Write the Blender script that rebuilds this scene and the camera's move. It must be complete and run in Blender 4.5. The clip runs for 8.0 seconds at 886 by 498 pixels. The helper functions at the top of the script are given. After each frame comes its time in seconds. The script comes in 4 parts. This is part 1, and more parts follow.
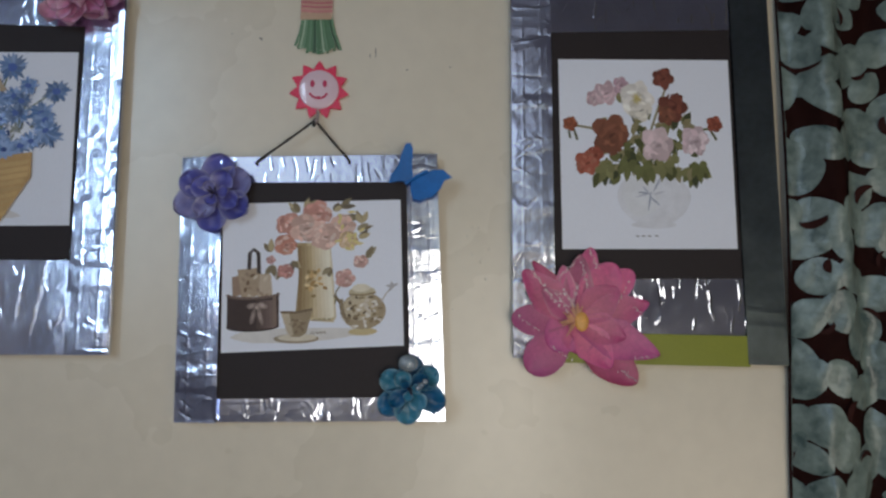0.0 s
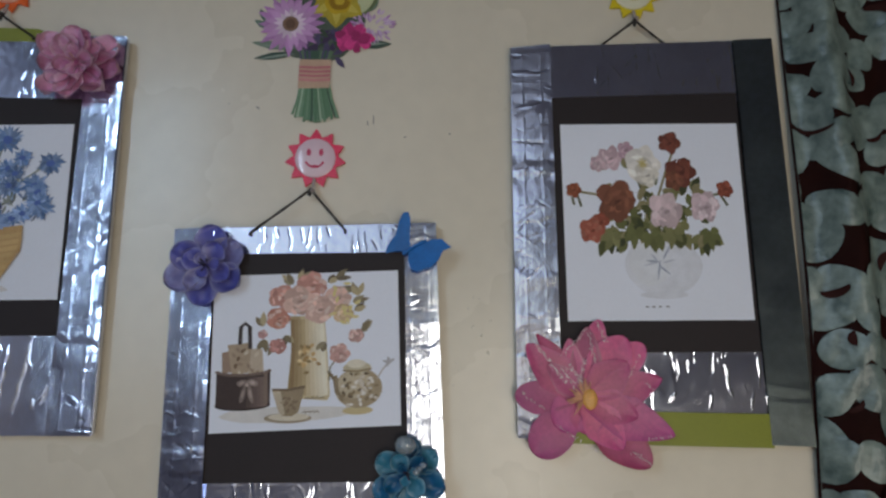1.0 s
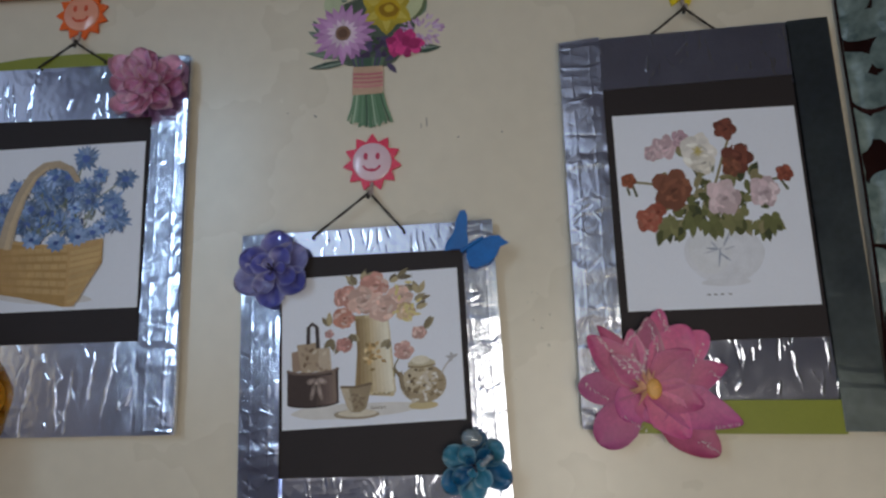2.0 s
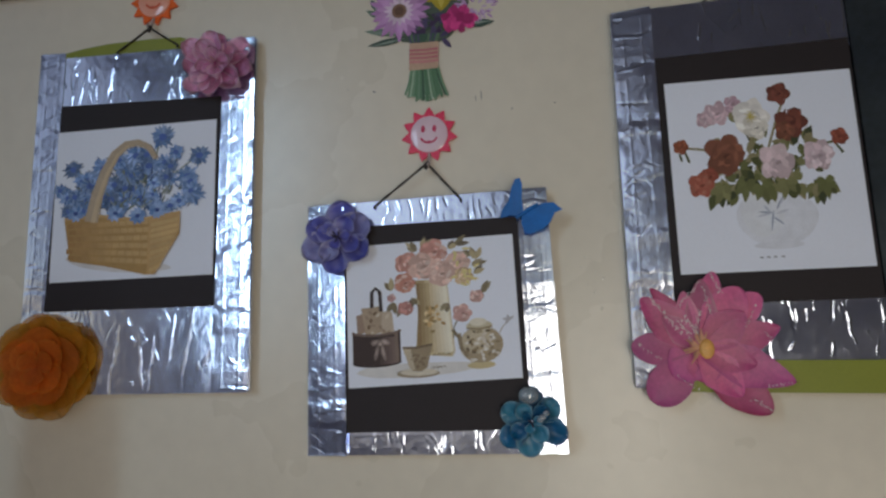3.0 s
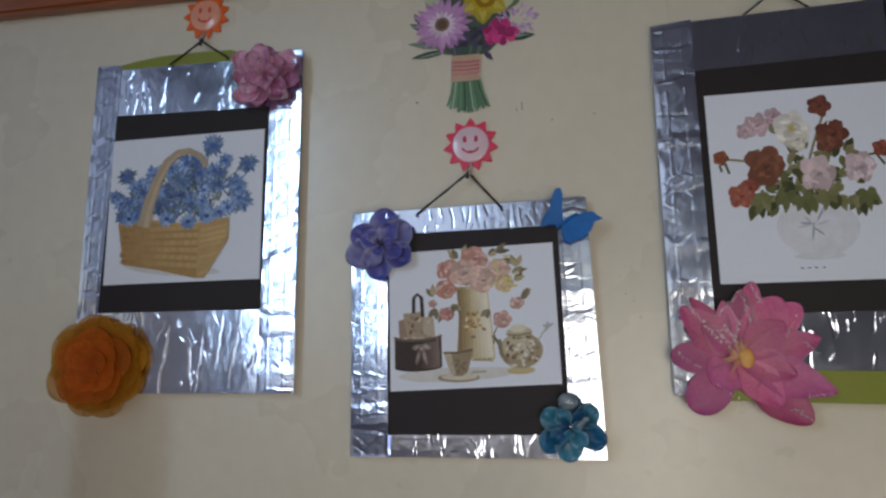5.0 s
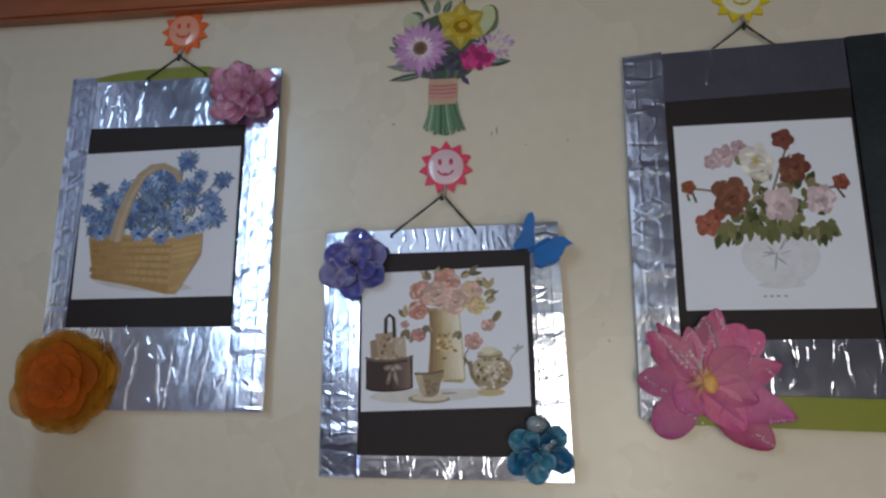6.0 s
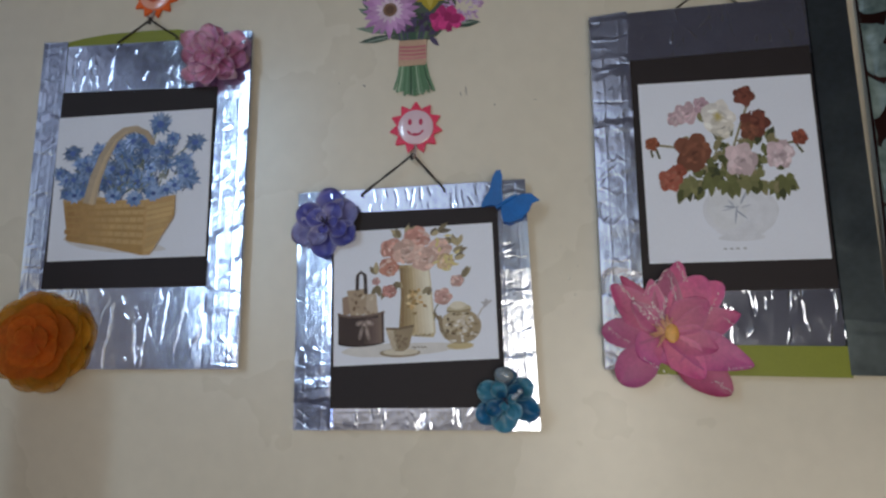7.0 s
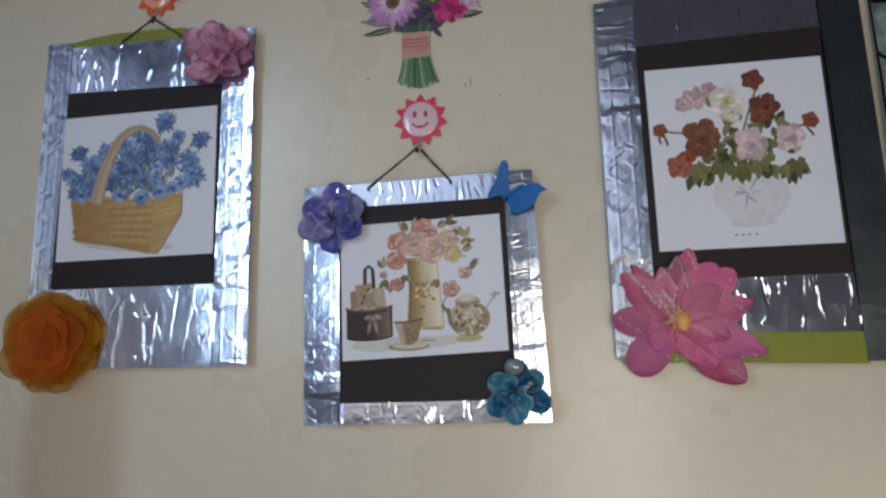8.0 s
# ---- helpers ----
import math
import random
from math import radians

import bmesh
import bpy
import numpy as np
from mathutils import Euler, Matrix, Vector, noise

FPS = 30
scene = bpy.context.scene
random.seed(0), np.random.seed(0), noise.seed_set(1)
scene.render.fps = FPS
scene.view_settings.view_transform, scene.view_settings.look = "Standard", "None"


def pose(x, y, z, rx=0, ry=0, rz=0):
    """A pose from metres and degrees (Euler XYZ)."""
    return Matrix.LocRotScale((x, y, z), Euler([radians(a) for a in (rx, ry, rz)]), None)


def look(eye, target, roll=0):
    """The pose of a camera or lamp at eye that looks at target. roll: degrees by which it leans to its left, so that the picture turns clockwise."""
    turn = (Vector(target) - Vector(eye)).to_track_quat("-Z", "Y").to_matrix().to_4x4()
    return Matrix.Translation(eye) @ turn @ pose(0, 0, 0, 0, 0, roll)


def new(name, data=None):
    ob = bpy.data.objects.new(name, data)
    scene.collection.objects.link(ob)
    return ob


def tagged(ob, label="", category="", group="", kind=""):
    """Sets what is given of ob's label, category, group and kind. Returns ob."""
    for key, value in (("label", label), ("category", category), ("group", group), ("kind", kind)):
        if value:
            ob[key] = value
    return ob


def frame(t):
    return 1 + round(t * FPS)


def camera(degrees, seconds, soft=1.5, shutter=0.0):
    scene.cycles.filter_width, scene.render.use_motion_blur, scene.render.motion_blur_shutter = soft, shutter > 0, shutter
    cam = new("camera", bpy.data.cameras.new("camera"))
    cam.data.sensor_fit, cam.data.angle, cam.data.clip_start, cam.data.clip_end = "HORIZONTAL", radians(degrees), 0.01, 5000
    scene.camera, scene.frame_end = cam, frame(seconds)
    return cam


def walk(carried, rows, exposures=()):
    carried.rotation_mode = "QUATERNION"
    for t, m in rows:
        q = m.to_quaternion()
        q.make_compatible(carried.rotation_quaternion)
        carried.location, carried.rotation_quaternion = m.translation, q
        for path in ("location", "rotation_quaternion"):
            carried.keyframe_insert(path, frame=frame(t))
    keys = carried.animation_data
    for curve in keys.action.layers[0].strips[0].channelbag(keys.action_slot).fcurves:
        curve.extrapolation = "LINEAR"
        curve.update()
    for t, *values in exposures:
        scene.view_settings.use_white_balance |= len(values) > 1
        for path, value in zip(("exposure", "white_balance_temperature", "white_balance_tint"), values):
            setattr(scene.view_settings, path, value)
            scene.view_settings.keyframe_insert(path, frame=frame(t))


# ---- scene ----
cam = camera(68.3, 8.0, soft=2.5)
PATH = [
    (0, (0.126, -0.729, 1.455), (0.175, 1.263, 1.629), 0.7),
    (0.5, (0.121, -0.716, 1.483), (0.133, 1.266, 1.753), -0.5),
    (1, (0.145, -0.702, 1.479), (0.141, 1.27, 1.811), 0.5),
    (1.5, (0.137, -0.712, 1.478), (0.026, 1.26, 1.793), -0.8),
    (1.7, (0.133, -0.714, 1.475), (-0.003, 1.253, 1.812), -1.0),
    (2.8, (0.142, -0.73, 1.463), (-0.046, 1.235, 1.783), -1.4),
    (3, (0.122, -0.745, 1.449), (-0.16, 1.213, 1.739), -1.0),
    (3.5, (0.092, -0.778, 1.447), (-0.316, 1.155, 1.754), -0.5),
    (4, (0.084, -0.787, 1.432), (-0.343, 1.143, 1.733), 0.6),
    (4.5, (0.098, -0.769, 1.438), (-0.262, 1.177, 1.726), -0.1),
    (5, (0.104, -0.765, 1.445), (-0.247, 1.178, 1.762), -0.1),
    (5.2, (0.099, -0.763, 1.462), (-0.224, 1.188, 1.764), -0.2),
    (6.3, (0.115, -0.789, 1.438), (-0.161, 1.157, 1.81), 0.8),
    (6.5, (0.12, -0.8, 1.41), (-0.209, 1.145, 1.739), 0.9),
    (7, (0.135, -0.779, 1.421), (-0.116, 1.181, 1.728), 0.1),
    (7.5, (0.135, -0.77, 1.416), (-0.123, 1.188, 1.734), -0.2),
    (8, (0.137, -0.772, 1.414), (-0.144, 1.184, 1.718), -0.9),
]
walk(cam, [(t, look(eye, target, roll)) for t, eye, target, roll in PATH], [(0.0, -1.20), (1.5, -1.26), (3.0, -1.34), (5.0, -1.31), (6.5, -1.20), (8.0, -1.07)])

# ---- light ----
world = bpy.data.worlds.new("sky")
scene.world = world
world.use_nodes = True
wn = world.node_tree.nodes
sky = wn.new("ShaderNodeTexSky")
sky.sky_type, sky.sun_disc, sky.sun_elevation, sky.sun_rotation = "NISHITA", False, radians(40), radians(200)
world.node_tree.links.new(sky.outputs[0], wn["Background"].inputs[0])
wn["Background"].inputs[1].default_value = 0.1


def area(name, m, w, h, watts, colour):
    d = bpy.data.lights.new(name, "AREA")
    d.shape, d.size, d.size_y, d.energy, d.color = "RECTANGLE", w, h, watts, colour
    ob = new(name, d)
    ob.matrix_basis = m
    return ob


# cool daylight through the half-drawn window behind (a bright gap, the rest dimmer), white daylight through the doorway
# beside it; the low warm lamp and the dim blue side lamp are added fills, for the wall and the left foil
gap = area("window_gap_daylight", look((-1.09, -1.98, 2.05), (0.20, 0.0, 1.42)), 0.11, 1.2, 3.2, (0.54, 0.76, 1.0))
gap.data.spread = radians(72)
area("window_daylight", look((-0.66, -1.98, 1.75), (0.0, 0.0, 1.45)), 1.15, 1.25, 3.9, (0.64, 0.75, 1.0))
doorway = area("doorway_daylight", look((0.43, -1.98, 1.00), (0.24, 0.0, 1.36)), 0.46, 1.20, 8.4, (1.0, 0.93, 0.82))
doorway.data.spread = radians(110)
low = area("low_warm_fill", look((1.35, -1.98, 0.55), (0.10, 0.0, 1.38)), 0.62, 0.9, 1.8, (1.0, 0.85, 0.68))
low.data.spread = radians(62)
area("side_cool_fill", look((-1.58, -1.2, 1.95), (0.0, -0.9, 1.7)), 1.1, 1.3, 1.1, (0.58, 0.68, 1.0))


# ---- materials ----
def mat(name, colour, rough=0.6, metal=0.0, vary=0.08, scale=6.0, fine=120.0, bump=0.1, spec=0.5, coat=0.0, dark=None, trans=0.0, alpha=1.0, attr=None, stretch=(1, 1, 1), dist=0.002, sheer=0.0):
    """A surface with two scales of variation in colour, gloss and relief."""
    m = bpy.data.materials.new(name)
    m.use_nodes = True
    t = m.node_tree
    b = t.nodes["Principled BSDF"]
    geo = t.nodes.new("ShaderNodeNewGeometry")
    mp = t.nodes.new("ShaderNodeMapping")
    mp.inputs["Scale"].default_value = stretch
    t.links.new(geo.outputs["Position"], mp.inputs[0])
    n1, n2 = t.nodes.new("ShaderNodeTexNoise"), t.nodes.new("ShaderNodeTexNoise")
    n1.inputs["Scale"].default_value, n1.inputs["Detail"].default_value = scale, 4
    n2.inputs["Scale"].default_value, n2.inputs["Detail"].default_value = fine, 3
    for n in (n1, n2):
        t.links.new(mp.outputs[0], n.inputs["Vector"])
    mx = t.nodes.new("ShaderNodeMix")
    mx.data_type = "RGBA"
    d = dark or [c * (1 - 2.2 * vary) for c in colour]
    add = t.nodes.new("ShaderNodeMath")
    add.operation = "ADD"
    half = t.nodes.new("ShaderNodeMath")
    half.operation, half.inputs[1].default_value = "MULTIPLY", 0.5
    t.links.new(n1.outputs["Fac"], add.inputs[0])
    t.links.new(n2.outputs["Fac"], add.inputs[1])
    t.links.new(add.outputs[0], half.inputs[0])
    ramp = t.nodes.new("ShaderNodeMapRange")
    ramp.inputs["From Min"].default_value, ramp.inputs["From Max"].default_value = 0.33, 0.67
    t.links.new(half.outputs[0], ramp.inputs["Value"])
    t.links.new(ramp.outputs[0], mx.inputs["Factor"])
    mx.inputs["A"].default_value = (*d, 1)
    mx.inputs["B"].default_value = (*colour, 1)
    out = mx.outputs["Result"]
    if attr:
        a = t.nodes.new("ShaderNodeAttribute")
        a.attribute_name = attr
        mul = t.nodes.new("ShaderNodeMix")
        mul.data_type, mul.blend_type = "RGBA", "MULTIPLY"
        mul.inputs["Factor"].default_value = 1
        t.links.new(a.outputs["Color"], mul.inputs["A"])
        t.links.new(out, mul.inputs["B"])
        out = mul.outputs["Result"]
    t.links.new(out, b.inputs["Base Color"])
    rr = t.nodes.new("ShaderNodeMapRange")
    rr.inputs["To Min"].default_value, rr.inputs["To Max"].default_value = max(0.02, rough - 0.08), min(1, rough + 0.08)
    t.links.new(n1.outputs["Fac"], rr.inputs["Value"])
    t.links.new(rr.outputs[0], b.inputs["Roughness"])
    b.inputs["Metallic"].default_value = metal
    b.inputs["Specular IOR Level"].default_value = spec
    b.inputs["Coat Weight"].default_value = coat
    b.inputs["Coat Roughness"].default_value = 0.08
    b.inputs["Transmission Weight"].default_value = trans
    b.inputs["Alpha"].default_value = alpha
    if sheer:
        tr, ms = t.nodes.new("ShaderNodeBsdfTranslucent"), t.nodes.new("ShaderNodeMixShader")
        ms.inputs[0].default_value = sheer
        t.links.new(out, tr.inputs["Color"])
        t.links.new(b.outputs[0], ms.inputs[1])
        t.links.new(tr.outputs[0], ms.inputs[2])
        t.links.new(ms.outputs[0], t.nodes["Material Output"].inputs["Surface"])
    if bump:
        bp = t.nodes.new("ShaderNodeBump")
        bp.inputs["Strength"].default_value, bp.inputs["Distance"].default_value = bump, dist
        t.links.new(half.outputs[0], bp.inputs["Height"])
        t.links.new(bp.outputs[0], b.inputs["Normal"])
    return m


WALL = mat("cream_wall_paint", (0.70, 0.645, 0.53), 0.28, vary=0.035, scale=5, fine=45, bump=0.12, dist=0.003)
GLOSSWALL = mat("glossy_cream_paint", (0.70, 0.66, 0.56), 0.10, vary=0.03, coat=0.5)
PLASTER = mat("lavender_plaster", (0.68, 0.67, 0.84), 0.7, vary=0.06)
CEIL = mat("white_ceiling", (0.74, 0.73, 0.78), 0.8, vary=0.04)
TILE = mat("floor_tile", (0.34, 0.29, 0.24), 0.3, vary=0.1)
FOIL = mat("crinkled_foil", (0.78, 0.84, 0.99), 0.15, 1.0, vary=0.05, scale=40, fine=420, bump=0.13, dist=0.0012)
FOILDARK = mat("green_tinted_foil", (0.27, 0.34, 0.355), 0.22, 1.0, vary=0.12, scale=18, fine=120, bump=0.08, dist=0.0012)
BLACK = mat("black_card", (0.027, 0.021, 0.023), 0.64, spec=0.3, vary=0.12, scale=30, fine=600, bump=0.08, dist=0.0005)
GREEN = mat("green_card", (0.24, 0.27, 0.02), 0.45, vary=0.06, scale=20, fine=500, bump=0.05, dist=0.0005)
PAPER = mat("print_paper", (0.77, 0.81, 0.91), 0.6, spec=0.2, vary=0.02, scale=12, fine=500, bump=0.04, dist=0.0006)
INK = mat("print_ink", (1, 1, 1), 0.6, spec=0.2, vary=0.10, scale=60, fine=700, bump=0.03, dist=0.0005, attr="ink")
STICKER = mat("glossy_sticker", (1, 1, 1), 0.22, vary=0.10, scale=60, fine=500, bump=0.05, coat=0.4, dist=0.0006, attr="ink")
CORD = mat("dark_cord", (0.035, 0.030, 0.026), 0.8, vary=0.2, scale=300, fine=2000, bump=0.4, dist=0.0006)
WOOD = mat("red_brown_varnished_wood", (0.40, 0.115, 0.035), 0.35, vary=0.2, scale=14, fine=90, bump=0.1, stretch=(0.15, 1, 1), coat=0.3)
DARKWOOD = mat("near_black_wood", (0.035, 0.020, 0.018), 0.4, vary=0.2, scale=14, fine=90, stretch=(0.15, 1, 1))
MAROON = mat("red_brown_cloth", (0.040, 0.010, 0.008), 0.8, spec=0.2, vary=0.15, scale=40, fine=900, bump=0.3, dist=0.0006)
SATIN = mat("sea_green_satin", (0.25, 0.315, 0.285), 0.30, vary=0.16, scale=34, fine=90, bump=0.5, dist=0.005, dark=(0.065, 0.10, 0.095))
CLEAR = mat("clear_plastic", (0.70, 0.62, 0.60), 0.15, vary=0.03, trans=0.5, bump=0)
SUN_RED = mat("red_plastic", (0.80, 0.03, 0.10), 0.22, vary=0.08, scale=60, fine=400, bump=0.05, coat=0.5)
SUN_ORANGE = mat("orange_plastic", (0.90, 0.16, 0.03), 0.22, vary=0.08, scale=60, fine=400, bump=0.05, coat=0.5)
SUN_YELLOW = mat("yellow_plastic", (0.78, 0.62, 0.03), 0.22, vary=0.08, scale=60, fine=400, bump=0.05, coat=0.5)
SUN_RED["ink"], SUN_ORANGE["ink"], SUN_YELLOW["ink"] = (0.55, 0.03, 0.10), (0.75, 0.12, 0.06), (0.55, 0.40, 0.03)
FACE_PINK = mat("pale_pink_plastic", (0.78, 0.58, 0.66), 0.2, vary=0.04, coat=0.5, bump=0)
FACE_ORANGE = mat("pale_orange_plastic", (0.85, 0.38, 0.26), 0.2, vary=0.04, coat=0.5, bump=0)
FACE_YELLOW = mat("pale_yellow_plastic", (0.78, 0.76, 0.58), 0.2, vary=0.04, coat=0.5, bump=0)
MARK = mat("grey_scuff", (0.16, 0.15, 0.14), 0.8)


def petalmat(name, inner, outer, edge, rough=0.3, coat=0.2, alpha=1.0, bump=0.12, trans=0.0, sheer=0.18):
    """Petal colours from the root, through the middle, to the rim; glossy film."""
    m = mat(name, (1, 1, 1), rough, vary=0.12, scale=60, fine=260, bump=bump, coat=coat, alpha=alpha, trans=trans, attr="tint", dist=0.0015, sheer=sheer)
    m["inner"], m["outer"], m["edge"] = inner, outer, edge
    return m

PINK = petalmat("pink_film", (0.84, 0.24, 0.36), (0.74, 0.12, 0.33), (0.78, 0.17, 0.40), 0.42, 0.05, sheer=0.24)
PALEPINK = petalmat("pale_pink_film", (0.78, 0.15, 0.36), (0.76, 0.20, 0.40), (0.85, 0.40, 0.52), 0.40, 0.08, 0.85, sheer=0.24)
MAGENTA = petalmat("magenta_film", (0.72, 0.12, 0.30), (0.66, 0.085, 0.26), (0.48, 0.035, 0.12), 0.45, 0.08, sheer=0.24)
LILAC = petalmat("lilac_film", (0.78, 0.18, 0.36), (0.64, 0.12, 0.36), (0.58, 0.12, 0.33), 0.45, 0.05, sheer=0.24)
YELLOWHEART = mat("yellow_heart", (0.90, 0.46, 0.12), 0.35, vary=0.15, scale=200, fine=900, bump=0.4)
YELLOWPETAL = petalmat("yellow_film", (0.82, 0.38, 0.10), (0.86, 0.50, 0.28), (0.86, 0.46, 0.40))
DROP = mat("glitter_glue", (0.90, 0.80, 0.82), 0.06, vary=0.02, bump=0, spec=0.8, coat=0.6)
VIOLET = petalmat("violet_film", (0.10, 0.09, 0.32), (0.11, 0.12, 0.52), (0.42, 0.42, 0.72), 0.4)
VIOLETPALE = petalmat("pale_violet_film", (0.19, 0.18, 0.48), (0.28, 0.28, 0.64), (0.56, 0.55, 0.78), 0.4)
DARKSTAMEN = mat("dark_stamen", (0.05, 0.04, 0.09), 0.5)
TURQ = petalmat("turquoise_film", (0.01, 0.10, 0.27), (0.015, 0.19, 0.40), (0.24, 0.50, 0.64), 0.36, 0.15, 0.82, sheer=0.3)
TURQPALE = petalmat("pale_turquoise_film", (0.04, 0.26, 0.42), (0.09, 0.38, 0.56), (0.46, 0.68, 0.78), 0.36, 0.15, 0.8, sheer=0.3)
PEARL = mat("pearl_bead", (0.62, 0.72, 0.78), 0.08, vary=0.04, bump=0, coat=0.8, trans=0.75)
MAUVE = petalmat("mauve_fabric", (0.62, 0.17, 0.40), (0.80, 0.43, 0.66), (0.90, 0.66, 0.80), 0.55, 0.1)
MAUVEDEEP = petalmat("deep_mauve_fabric", (0.52, 0.11, 0.33), (0.70, 0.30, 0.54), (0.82, 0.52, 0.70), 0.55, 0.1)
STAMENPINK = mat("pink_stamen", (0.66, 0.36, 0.40), 0.5)
ORGANZA = petalmat("yellow_organza", (0.90, 0.34, 0.02), (0.86, 0.42, 0.025), (0.84, 0.50, 0.05), 0.6, 0.0, 0.34, sheer=0.3)
ORANGE = petalmat("orange_organza", (0.84, 0.20, 0.015), (0.86, 0.26, 0.02), (0.86, 0.32, 0.03), 0.6, 0.0, 0.42, sheer=0.3)
ORANGEDEEP_CARD = mat("orange_backing", (0.60, 0.14, 0.02), 0.7)
BLUEFELT = mat("bright_blue_felt", (0.005, 0.16, 0.54), 0.6, vary=0.15, scale=60, fine=500, bump=0.3, dist=0.001)


# ---- helpers of the place ----
def link_mesh(name, bm, material, parent=None, label="", smooth=False):
    me = bpy.data.meshes.new(name)
    bmesh.ops.recalc_face_normals(bm, faces=bm.faces)
    bm.to_mesh(me)
    bm.free()
    me.materials.append(material)
    if smooth:
        for f in me.polygons:
            f.use_smooth = True
        me.set_sharp_from_angle(angle=radians(50))
    ob = new(name, me)
    if parent:
        ob.parent = parent
    if label:
        ob["label"] = label
    return ob


part = link_mesh


def empty(name, x, y, z, label, category, group=""):
    e = new(name)
    e.matrix_basis = pose(x, y, z)
    e.empty_display_size = 0.02
    return tagged(e, label, category, group)


def box(x0, x1, y0, y1, z0, z1, bevel=0.0):
    bm = bmesh.new()
    bmesh.ops.create_cube(bm, size=1)
    for v in bm.verts:
        v.co = Vector(((x0 + x1) / 2 + v.co.x * (x1 - x0), (y0 + y1) / 2 + v.co.y * (y1 - y0), (z0 + z1) / 2 + v.co.z * (z1 - z0)))
    if bevel:
        bmesh.ops.bevel(bm, geom=bm.edges[:], offset=bevel, segments=3, affect="EDGES")
    return bm


def slab(outline, y_back, y_front, bevel=0.0):
    """A flat piece with the outline (x, z), between two depths."""
    bm = bmesh.new()
    f = bm.faces.new([bm.verts.new((x, y_back, z)) for x, z in outline])
    r = bmesh.ops.extrude_face_region(bm, geom=[f])
    for v in r["geom"]:
        if isinstance(v, bmesh.types.BMVert):
            v.co.y = y_front
    if bevel:
        bmesh.ops.bevel(bm, geom=bm.edges[:], offset=bevel, segments=2, affect="EDGES")
    return bm


def wall_slab(name, bm, material):
    return tagged(part(name, bm, material), kind="structure")


# ---- the room ----
tagged(wall_slab("wall_north", box(-1.6, 1.8, 0.0, 0.12, 0.0, 3.0), WALL), "cream painted wall with a slight sheen", "wall")
wall_slab("floor", box(-1.72, 1.92, -2.12, 0.12, -0.1, 0.0), TILE)
wall_slab("ceiling", box(-1.72, 1.92, -2.12, 0.12, 3.0, 3.1), CEIL)
# side wall with an opening through it, made up for the blue fill lamp
bm = bmesh.new()
for y0, y1, z0, z1 in ((-2.12, -1.78, 0, 3.0), (-1.78, -0.62, 0, 1.25), (-1.78, -0.62, 2.65, 3.0), (-0.62, 0.12, 0, 3.0)):
    piece = box(-1.72, -1.6, y0, y1, z0, z1)
    me = bpy.data.meshes.new("piece")
    piece.to_mesh(me)
    piece.free()
    bm.from_mesh(me)
    bpy.data.meshes.remove(me)
wall_slab("wall_west", bm, PLASTER)
wall_slab("wall_east", box(1.8, 1.92, -2.12, 0.12, 0.0, 3.0), WALL)
# back wall with a wide window and a doorway through it, and a low opening made up for the warm fill lamp
bm = bmesh.new()
for x0, x1, z0, z1 in ((-1.6, -1.25, 0, 3.0), (-1.25, -0.05, 0, 1.05), (-1.25, -0.05, 2.70, 3.0), (-0.05, 0.19, 0, 3.0), (0.19, 0.67, 2.05, 3.0), (0.67, 1.0, 0, 3.0), (1.0, 1.7, 1.05, 3.0), (1.7, 1.8, 0, 3.0)):
    piece = box(x0, x1, -2.12, -2.00, z0, z1)
    me = bpy.data.meshes.new("piece")
    piece.to_mesh(me)
    piece.free()
    bm.from_mesh(me)
    bpy.data.meshes.remove(me)
wall_slab("wall_south", bm, PLASTER)

# small scuffs on the wall
for x, z, w, h, a in ((-0.067, 1.757, 0.0055, 0.0016, -35), (0.064, 1.744, 0.0011, 0.013, 2), (0.0575, 1.740, 0.0009, 0.007, 5), (0.100, 1.724, 0.003, 0.0014, 10), (0.150, 1.728, 0.003, 0.0012, 0), (-0.10, 1.762, 0.002, 0.001, 0)):
    bm = bmesh.new()
    bmesh.ops.create_circle(bm, cap_ends=True, segments=9, radius=1)
    for v in bm.verts:
        k = 1 + 0.3 * noise.noise(v.co * 2.3 + Vector((x * 50, z * 50, 0)))
        v.co = Vector((v.co.x * w / 2 * k, 0, v.co.y * h / 2 * k))
    ob = part("scuff", bm, MARK)
    ob.matrix_basis = pose(x, -0.0006, z, 0, -a, 0)
    tagged(ob, "small grey scuff on the cream wall", "scuff", kind="structure")


# ---- foil picture boards ----
def lerp2(q, u, v):
    """A place in the quad q = (bl, br, tr, tl) of (x, z)."""
    bl, br, tr, tl = q
    x = (1 - v) * ((1 - u) * bl[0] + u * br[0]) + v * ((1 - u) * tl[0] + u * tr[0])
    z = (1 - v) * ((1 - u) * bl[1] + u * br[1]) + v * ((1 - u) * tl[1] + u * tr[1])
    return x, z


def sub(q, u0, u1, v0, v1):
    return [lerp2(q, u0, v0), lerp2(q, u1, v0), lerp2(q, u1, v1), lerp2(q, u0, v1)]


